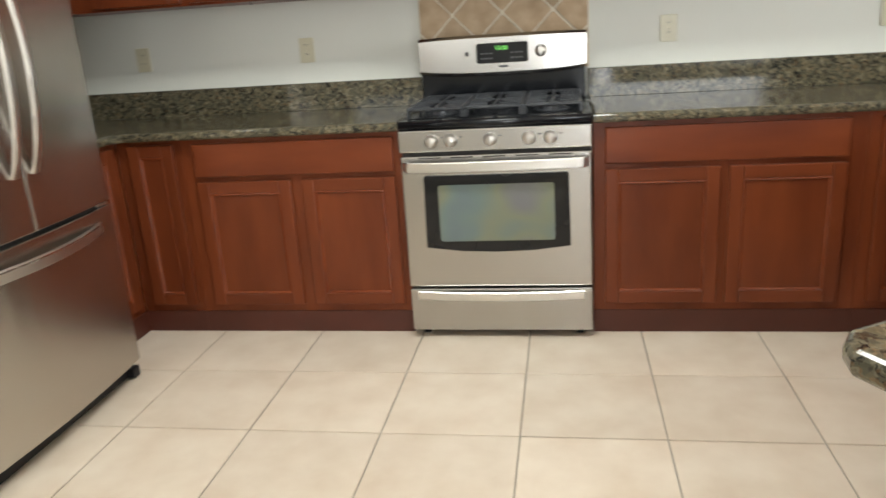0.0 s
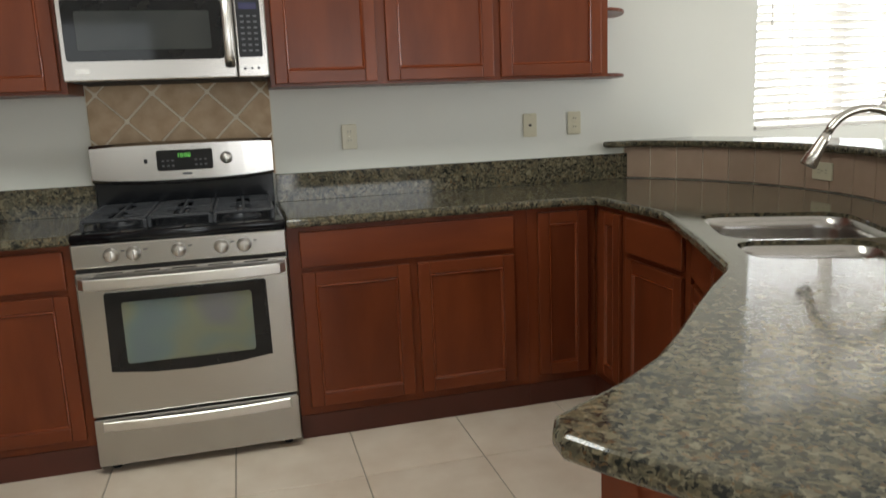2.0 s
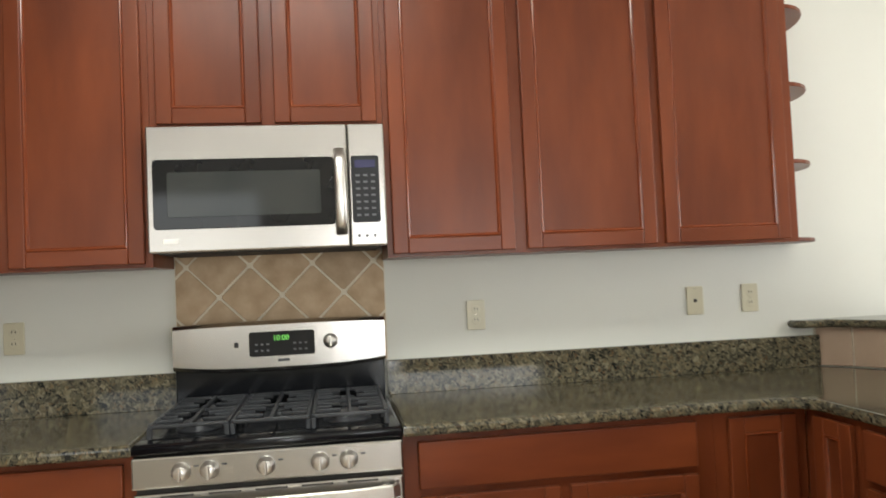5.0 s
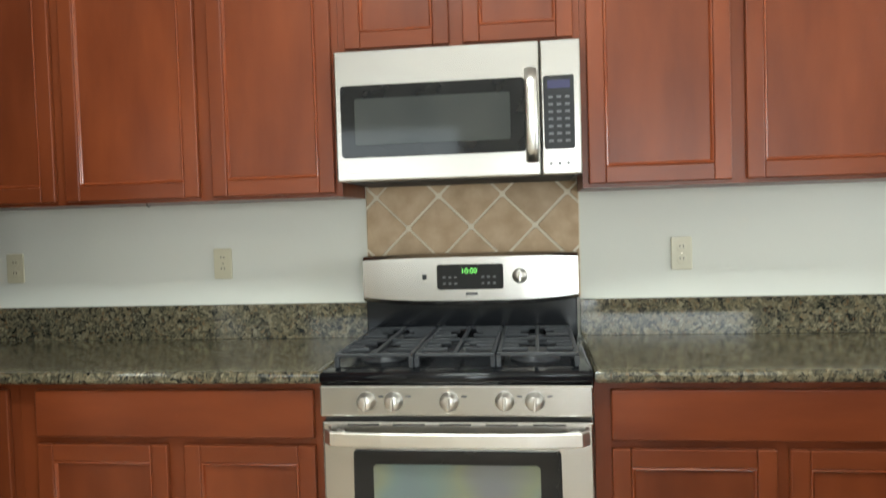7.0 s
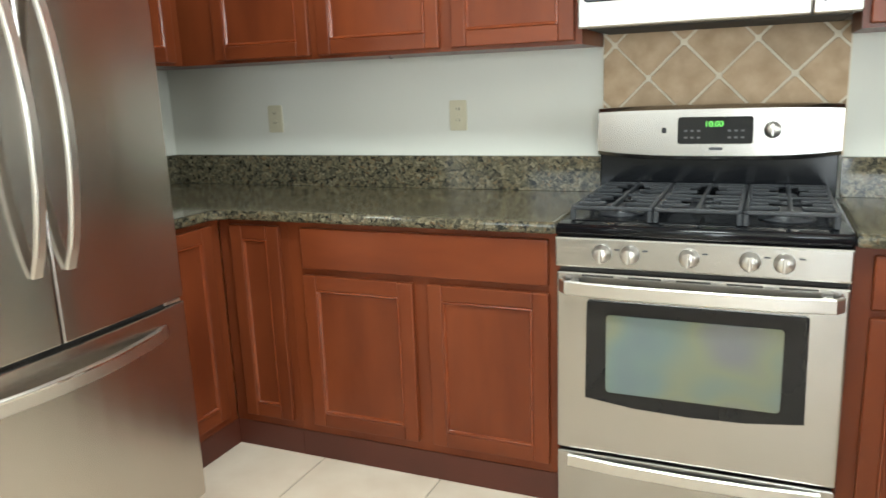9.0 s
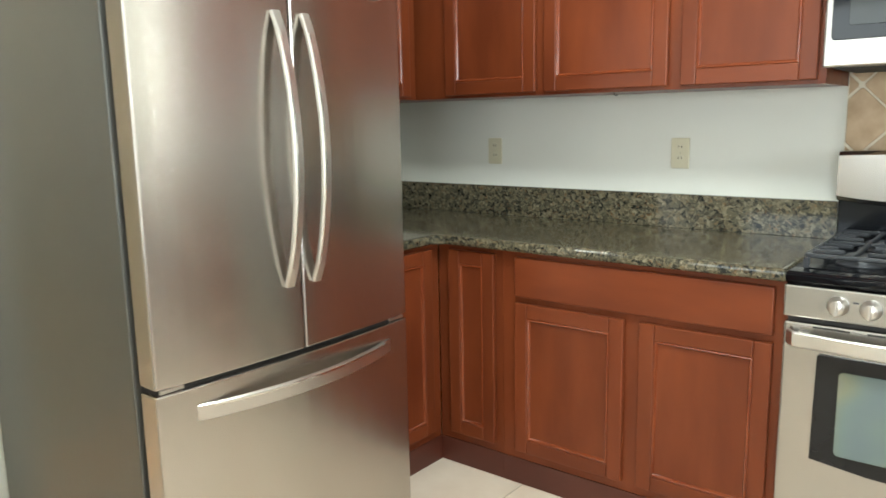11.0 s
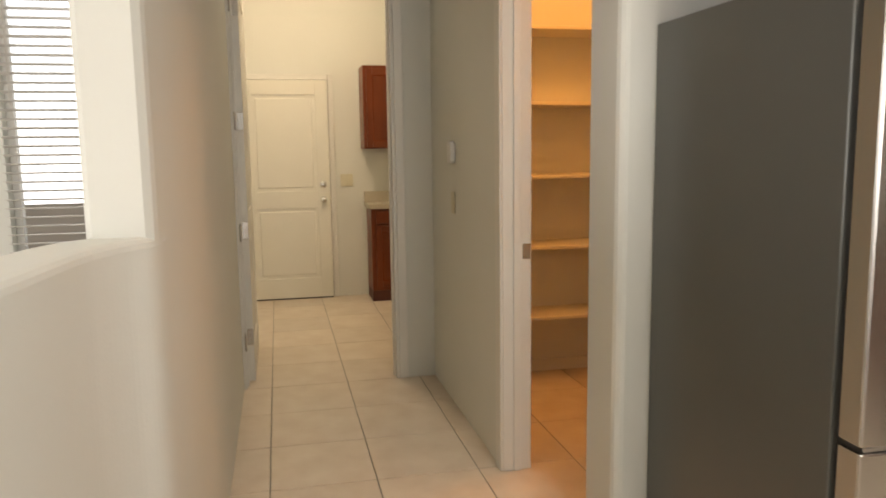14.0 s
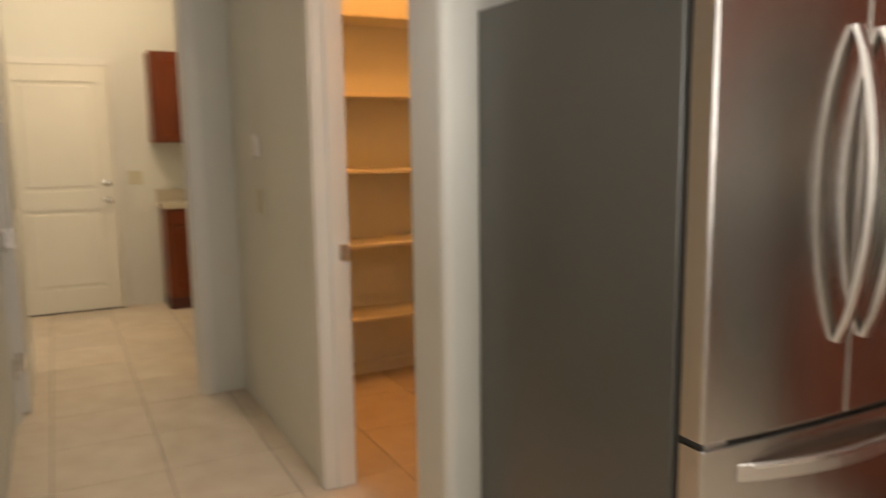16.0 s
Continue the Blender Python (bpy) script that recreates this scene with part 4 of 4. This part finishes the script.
# ---------- outlets and switches ----------
def outlet(label, at, rz=0, kind="duplex", roll=0, w=0.072, h=0.116):
    o = thing("wall_outlet" if kind == "duplex" else "wall_plate", label, "outlet" if kind != "switch" else "switch", "wall plates")
    o.matrix_basis = pose(*at, 0, roll, rz)
    plate = prism(rounded_rect(w, h, 0.006, 3), 0, 0.007, 0.0025, 2)
    p = part("cover_plate", moved(plate, Matrix.Rotation(radians(90), 4, "X")), IVORY, o)
    if kind == "duplex":
        for z in (-0.021, 0.021):
            f = part("socket", moved(moved(turned([(0.0165, 0), (0.0165, 0.0015), (0.0155, 0.002)], 16, "y"), Matrix.Translation((0, -0.006, z)))
, Matrix.Identity(4)), IVORY, p)
            for dx in (-0.006, 0.006):
                part("slot", box(dx - 0.0012, dx + 0.0012, -0.0092, -0.0078, z - 0.001, z + 0.008), SLOT, f)
    elif kind == "jack":
        part("jack", moved(turned([(0.008, 0), (0.007, 0.004)], 12, "y"), Matrix.Translation((0, -0.006, 0.0))), SLOT, p)
    else:
        n = max(1, round(w / 0.046) - 1)
        for i in range(n):
            cx = (i - (n - 1) / 2) * 0.046
            part("rocker", box(cx - 0.0165, cx + 0.0165, -0.0095, -0.0062, -0.033, 0.033, 0.0015), IVORY, p)
    for z in (-0.048, 0.048) if kind != "duplex" else (0,):
        part("screw", moved(turned([(0.003, 0), (0.0028, 0.001)], 8, "y"), Matrix.Translation((0, -0.006, z))), NICKEL, p)
    return o


OZ = 1.209
outlet("ivory duplex outlet on the kitchen wall", (0.743, -0.001, OZ))
outlet("ivory duplex outlet on the kitchen wall", (-0.945, -0.001, OZ))
outlet("ivory duplex outlet on the kitchen wall", (-1.80, -0.001, OZ))
outlet("ivory wall plate with one small jack", (1.656, -0.001, OZ + 0.012), 0, "jack")
outlet("ivory duplex outlet beside the jack plate", (1.897, -0.001, OZ + 0.013))
am = -3.0
outlet("ivory outlet set sideways in the bar tiles", (BAR["cx"] + (BAR["r"] - 0.003) * math.cos(radians(am)), BAR["cy"] + (BAR["r"] - 0.003) * math.sin(radians(am)), 1.008), am - 90, "duplex", 90)
outlet("ivory double light switch in the laundry", (-7.259, -2.52, 1.108), 90, "switch", 0, 0.116)


# Assumed fixture around the added ceiling lamp; it stays out of view.
def unseen_ceiling_panel():
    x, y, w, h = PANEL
    c = thing("unseen_ceiling_light", "unseen rectangular white ceiling light with a frosted diffuser, added to brighten the floor", "ceiling light", "", (x, y, CEIL_Z))
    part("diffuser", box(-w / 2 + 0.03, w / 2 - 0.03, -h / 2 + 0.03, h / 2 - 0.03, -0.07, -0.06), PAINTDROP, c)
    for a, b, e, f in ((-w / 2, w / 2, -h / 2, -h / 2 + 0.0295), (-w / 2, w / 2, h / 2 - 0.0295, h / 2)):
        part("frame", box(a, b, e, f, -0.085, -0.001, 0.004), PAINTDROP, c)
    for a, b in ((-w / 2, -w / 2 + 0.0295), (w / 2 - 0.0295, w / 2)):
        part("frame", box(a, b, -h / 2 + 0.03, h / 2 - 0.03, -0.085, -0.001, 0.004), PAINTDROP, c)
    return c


unseen_ceiling_panel()

hk = thing("cup_hook", "small dark hook under the wall cabinet", "hook", at=(-1.08, -0.30, UP0))
part("shank", sweep([(0, 0, 0), (0, 0, -0.008), (0.006, 0, -0.013), (0.012, 0, -0.009)], 0.002, 6), IRON, hk)


# ---------- open end shelves on the wall cabinet ----------
for k, z in enumerate((UP0, 1.735, 2.03, 2.33)):
    q = [(0, -0.004)] + [(0.20 * math.sin(a), -0.004 - 0.30 * math.cos(a)) for a in [math.pi / 2 * i / 8 for i in range(9)]]
    sh = tagged(link("end_shelf", prism([(1.921 + x, y) for x, y in q], z, z + 0.016, 0.003, 1), CHERRY_H), "small rounded cherry shelf on the cabinet end", "shelf", "end shelves")


# ---------- windows and blinds ----------
def make_blind(name, label, width, z0, z1, at, rz, slat=0.05, pitch=0.043, tilt=-28):
    b = thing(name, label, "window blind", "", at, rz)
    part("headrail", box(-width / 2, width / 2, -0.055, -0.005, z1 - 0.045, z1, 0.004), BLIND, b)
    me = None
    n = int((z1 - z0 - 0.06) / pitch)
    for i in range(n):
        if me is None:
            s = bmesh.new()
            prof = [(-slat / 2, -0.002), (-slat / 4, 0.001), (0, 0.002), (slat / 4, 0.001), (slat / 2, -0.002)]
            lo = [[s.verts.new((x, y, z + dz)) for y, z in prof] for x in (-width / 2, width / 2) for dz in (0, 0.0028)]
            a, c, d, e = lo
            for k in range(4):
                s.faces.new((a[k], a[k + 1], d[k + 1], d[k]))
                s.faces.new((c[k], e[k], e[k + 1], c[k + 1]))
            s.faces.new((a[0], d[0], e[0], c[0]))
            s.faces.new((a[4], c[4], e[4], d[4]))
            s.faces.new((*a, *c[::-1]))
            s.faces.new((*d[::-1], *e))
            o = part("slat", s, BLIND, b)
            me = o.data
        else:
            o = new("slat", me)
            o.parent = b
        o.matrix_basis = pose(random.uniform(-0.002, 0.002), -0.032, z1 - 0.07 - i * pitch, tilt + random.uniform(-2, 2), 0, 0)
    part("bottom_rail", box(-width / 2, width / 2, -0.055, -0.008, z0, z0 + 0.018, 0.004), BLIND, b)
    for x in (-width * 0.36, width * 0.36):
        part("ladder_cord", box(x - 0.0015, x + 0.0015, -0.060, -0.058, z0 + 0.01, z1 - 0.03), BLIND, b)
    part("tilt_wand", sweep([(-width / 2 + 0.07, -0.066, z1 - 0.05), (-width / 2 + 0.07, -0.068, z1 - 0.75)], 0.004, 6), BLIND, b)
    return b


def make_window(name, label, width, z0, z1, at, rz, mullion=()):
    w = thing(name, label, "window", "", at, rz)
    w["kind"] = "structure"
    t = 0.04
    for x0, x1 in ((-width / 2 + 0.001, -width / 2 + t), (width / 2 - t, width / 2 - 0.001)):
        part("window_frame", box(x0, x1, 0.07, 0.12, z0 + 0.001, z1 - 0.001, 0.004), PAINTDROP, w)
    for a, c in ((z0 + 0.001, z0 + t), (z1 - t, z1 - 0.001)):
        part("window_frame", box(-width / 2 + t + 0.0005, width / 2 - t - 0.0005, 0.071, 0.119, a, c, 0.004), PAINTDROP, w)
    for m in mullion:
        part("mullion", box(m - 0.035, m + 0.035, 0.072, 0.118, z0 + t + 0.0005, z1 - t - 0.0005, 0.004), PAINTDROP, w)
    g = part("pane", box(-width / 2 + t, width / 2 - t, 0.093, 0.097, z0 + t, z1 - t), GLASS, w)
    g.visible_shadow = False
    return w


make_window("window_1", "white-framed kitchen window with a centre mullion", 1.5, 1.13, 2.42, (3.72, 0, 0), 0, (-0.14,))
make_blind("window_blind", "white slatted blind, tilted half open, over the kitchen window", 1.48, 1.135, 2.418, (3.72, 0.05, 0), 0)
make_window("window_2", "tall narrow foyer window beside the front door", 0.55, 0.55, 2.40, (-4.5, -4.285, 0), 90)
make_blind("window_blind", "white slatted blind over the tall foyer window", 0.55, 0.56, 2.40, (-4.5, -4.285, 0), 90, pitch=0.047, tilt=-10)
tagged(link("blind_valance", box(-4.496, -4.43, -4.59, -3.98, 2.402, 2.45, 0.006), BLIND), "white valance over the foyer blind", "valance")


# ---------- front door ----------
def make_front_door():
    d = thing("door_1", "dark bronze front door with an arched glass and iron scroll", "door", at=(-4.5, -5.145, 0), rz=90)
    d["kind"] = "structure"
    for x0, x1 in ((-0.47, -0.432), (0.432, 0.47)):
        part("door_frame", box(x0, x1, 0.0, 0.10, 0.001, 2.435, 0.003), TRIM, d)
    part("door_frame", box(-0.4315, 0.4315, 0.001, 0.099, 2.40, 2.435, 0.003), TRIM, d)
    for x0, x1 in ((-0.428, -0.30), (0.30, 0.428)):
        part("stile", box(x0, x1, 0.03, 0.075, 0.006, 2.396, 0.004), BRONZE, d)
    part("rail", box(-0.2995, 0.2995, 0.031, 0.074, 0.006, 0.25, 0.004), BRONZE, d)
    top = [(-0.2995, 2.395), (-0.2995, 2.02)] + [(-0.2995 + 0.599 * i / 12, 2.02 + 0.16 * math.sin(math.pi * i / 12)) for i in range(1, 12)] + [(0.2995, 2.02), (0.2995, 2.395)]
    part("arched_rail", moved(prism(top, 0, 0.043), Matrix.Translation((0, 0.0745, 0)) @ Matrix.Rotation(radians(90), 4, "X")), BRONZE, d)
    g = part("pane", box(-0.30, 0.30, 0.05, 0.055, 0.24, 2.2), GLASS, d)
    g.visible_shadow = False
    for s in (-1, 1):
        pts = [(s * (0.12 + 0.02 * math.sin(i * 1.1)), 0.047, 0.27 + i * 0.06) for i in range(30)]
        part("iron_scroll", sweep(pts, 0.006, 6), BRONZE, d)
    part("lever", sweep([(0.365, 0.028, 1.10), (0.365, -0.03, 1.10), (0.35, -0.035, 1.10), (0.25, -0.035, 1.10)], 0.009, 8), IRON, d)
    part("lever_plate", box(0.34, 0.39, 0.022, 0.029, 0.96, 1.18, 0.003), IRON, d)
    return d


make_front_door()


# ---------- laundry ----------
def panel_door(name, label, w, h, at, rz, mat_=None, knob=True):
    d = thing(name, label, "door", "", at, rz)
    d["kind"] = "structure"
    m = mat_ or DOORPAINT
    s = 0.115
    mid0, mid1 = 0.86, 1.02
    for x0, x1 in ((0, s), (w - s, w)):
        part("stile", box(x0, x1, -0.02, 0.02, 0.012, h, 0.002), m, d)
    for z0, z1 in ((0.012, 0.20), (mid0, mid1), (h - 0.13, h)):
        part("rail", box(s + 0.0004, w - s - 0.0004, -0.0196, 0.0196, z0, z1, 0.002), m, d)
    for z0, z1 in ((0.20, mid0), (mid1, h - 0.13)):
        p = part("panel", box(s, w - s, -0.008, 0.008, z0, z1), m, d)
        part("raised_field", box(s + 0.03, w - s - 0.03, -0.0165, 0.0165, z0 + 0.03, z1 - 0.03, 0.008, 2), m, p)
    return d


gd = panel_door("door_2", "closed white two-panel laundry door with a knob and deadbolt", 0.80, 2.03, (-7.225, -3.48, 0), 90)
for kz, lab in ((1.075, "round deadbolt"), (0.936, "round door knob")):
    prof = [(0.03, 0), (0.03, 0.008), (0.012, 0.012), (0.012, 0.03), (0.026, 0.04), (0.028, 0.055), (0.018, 0.066), (0.004, 0.068)] if kz < 1 else [(0.032, 0), (0.032, 0.01), (0.022, 0.016), (0.004, 0.018)]
    part("knob" if kz < 1 else "deadbolt", moved(turned(prof, 20, "y"), Matrix.Translation((0.735, -0.02, kz))), CHROME, gd, lab, True)
part("sweep_strip", box(0.002, 0.798, -0.021, 0.018, 0.002, 0.0115), RUBBER, gd)
cas = thing("door_casing", "thin white painted casing round the laundry door", "door trim")
cas["kind"] = "structure"
for y0, y1, z0, z1 in ((-3.535, -3.485, 0.001, 2.085), (-2.675, -2.625, 0.001, 2.085), (-3.4845, -2.6755, 2.037, 2.085)):
    part("casing", box(-7.2595, -7.236, y0, y1, z0, z1, 0.004), TRIM, cas)

ow = panel_door("door_3", "white panelled laundry door standing open", 0.86, 2.43, (-4.665, -3.358, 0), 180, TRIM)
part("lever", sweep([(0.80, 0.02, 0.96), (0.80, 0.06, 0.96), (0.70, 0.065, 0.96)], 0.009, 8), NICKEL, ow)
for z in (2.21, 1.565, 0.93, 0.285):
    # Leaves below 1 m get duller nickel, painting in the shadow there.
    part("hinge_leaf", box(-0.0035, -0.0005, -0.0195, 0.0195, z - 0.05, z + 0.05, 0.001), CHROME if z > 1 else NICKEL, ow)
frm = thing("door_frame", "white painted laundry door frame with four metal hinges", "door frame")
frm["kind"] = "structure"
part("jamb", box(-4.655, -4.525, -3.3995, -3.384, 0.001, 2.4345, 0.002), TRIM, frm)
part("jamb", box(-4.655, -4.525, -2.492, -2.4755, 0.001, 2.4345, 0.002), TRIM, frm)
part("head", box(-4.655, -4.525, -3.3995, -2.4755, 2.435, 2.4495, 0.002), TRIM, frm)
part("stop", box(-4.61, -4.575, -2.503, -2.4925, 0.001, 2.42, 0.002), TRIM, frm)
part("stop", box(-4.61, -4.575, -3.3835, -3.373, 0.001, 2.42, 0.002), TRIM, frm)
for y0, y1, z0, z1 in ((-2.4745, -2.42, 0.001, 2.505), (-2.4745, -3.398, 2.4505, 2.505)):
    part("casing", box(-4.5295, -4.514, min(y0, y1), max(y0, y1), z0, z1, 0.004), TRIM, frm)
for z in (2.21, 1.565, 0.93, 0.285):
    # Same split on the jamb: nickel stands in for shaded chrome low down.
    part("hinge", box(-4.572, -4.530, -3.3838, -3.380, z - 0.05, z + 0.05, 0.0015), CHROME if z > 1 else NICKEL, frm)
    part("hinge_knuckle", moved(turned([(0.006, -0.05), (0.006, 0.05)], 10), Matrix.Translation((-4.523, -3.379, z))), NICKEL, frm)

lc = upper_cabinet("small cherry wall cabinet with one door in the laundry", 1.72, 2.38, [(1.75, 2.35)], 1.40, 2.14, (-7.258, 0, 0), 90, depth=0.31, crown=False)
lc.matrix_basis = pose(-7.258, -4.1, 0, 0, 0, 90)
lb = base_cabinet("cherry laundry base cabinet with a drawer over a door", 1.76, 2.38, [(1.80, 2.34)], [(1.80, 2.34)], (-7.258, -4.1, 0), 90, depth=0.36, top=0.855)
tagged(link("laundry_counter", box(-7.258, -6.865, -2.36, -1.33, 0.856, 0.90, 0.004), LAMINATE), "beige laminate laundry counter", "countertop")
tagged(link("laundry_upstand", box(-7.258, -7.235, -2.36, -1.33, 0.901, 1.0, 0.003), LAMINATE), "beige laminate upstand on the laundry counter", "backsplash")


# ---------- hall ----------
th = thing("wall_sensor", "small white rounded wall sensor in the hall", "sensor", at=(-3.955, -2.251, 1.375))
part("case", moved(prism(rounded_rect(0.075, 0.115, 0.02, 5), 0, 0.03, 0.008, 3), Matrix.Rotation(radians(90), 4, "X")), PAINTDROP, th)
sw = outlet("flat white switch plate on the hall wall", (-3.965, -2.251, 1.11), 0, "switch")
pf = thing("pantry_frame", "white painted pantry door frame with a strike plate", "door frame")
pf["kind"] = "structure"
part("jamb", box(-3.0995, -3.082, -2.252, -2.125, 0.001, 2.425, 0.002), TRIM, pf)
part("stop", box(-3.0815, -3.072, -2.205, -2.175, 0.001, 2.42, 0.002), TRIM, pf)
part("casing", box(-3.155, -3.0815, -2.264, -2.2525, 0.001, 2.48, 0.004), TRIM, pf)
part("strike_plate", box(-3.0817, -3.0795, -2.165, -2.128, 0.93, 0.995, 0.001), NICKEL, pf)
for z in (0.415, 0.83, 1.237, 1.647, 2.062):
    sh = tagged(link("pantry_shelf", box(-4.449, -4.15, -2.128, -0.722, z - 0.02, z, 0.003), SHELF), "white painted pantry shelf, empty", "shelf", "pantry shelves")
setting("pantry_baseboard", box(-4.449, -4.437, -2.128, -0.722, 0.001, 0.075, 0.002), TRIM, "white pantry baseboard", "baseboard")


# ---------- floor tiles ----------
def lay_floor():
    m4 = bpy.data.meshes.new("floor_tile")
    b = box(-GX / 2 + 0.0025, GX / 2 - 0.0025, -GY / 2 + 0.0025, GY / 2 - 0.0025, -0.0058, 0.0, 0.0018, 1)
    b.to_mesh(m4)
    b.free()
    m4.materials.append(TILE)
    rest = bmesh.new()
    count = 0
    for i in range(-16, 12):
        for j in range(-15, 4):
            cx, cy = GX0 + GX * (i + 0.5), GY0 + GY * (j + 0.5)
            if not (-7.3 < cx < 5.3 and -7.4 < cy < 0.05):
                continue
            near = (-2.4 < cx < 2.6 and cy > -4.6) or (cx <= -2.4 and -3.7 < cy < -0.8)
            if near and count < 300:
                o = new("tile", m4)
                o.parent = floor
                o.matrix_basis = pose(cx, cy, random.uniform(-0.0004, 0.0004))
                count += 1
            else:
                box(cx - GX / 2 + 0.0025, cx + GX / 2 - 0.0025, cy - GY / 2 + 0.0025, cy + GY / 2 - 0.0025, -0.0058, 0, 0, 1, rest)
    tagged(link("far_floor_tiles", rest, TILE), "beige square floor tiles away from the walk", "floor tiles", "", "stuff")


lay_floor()
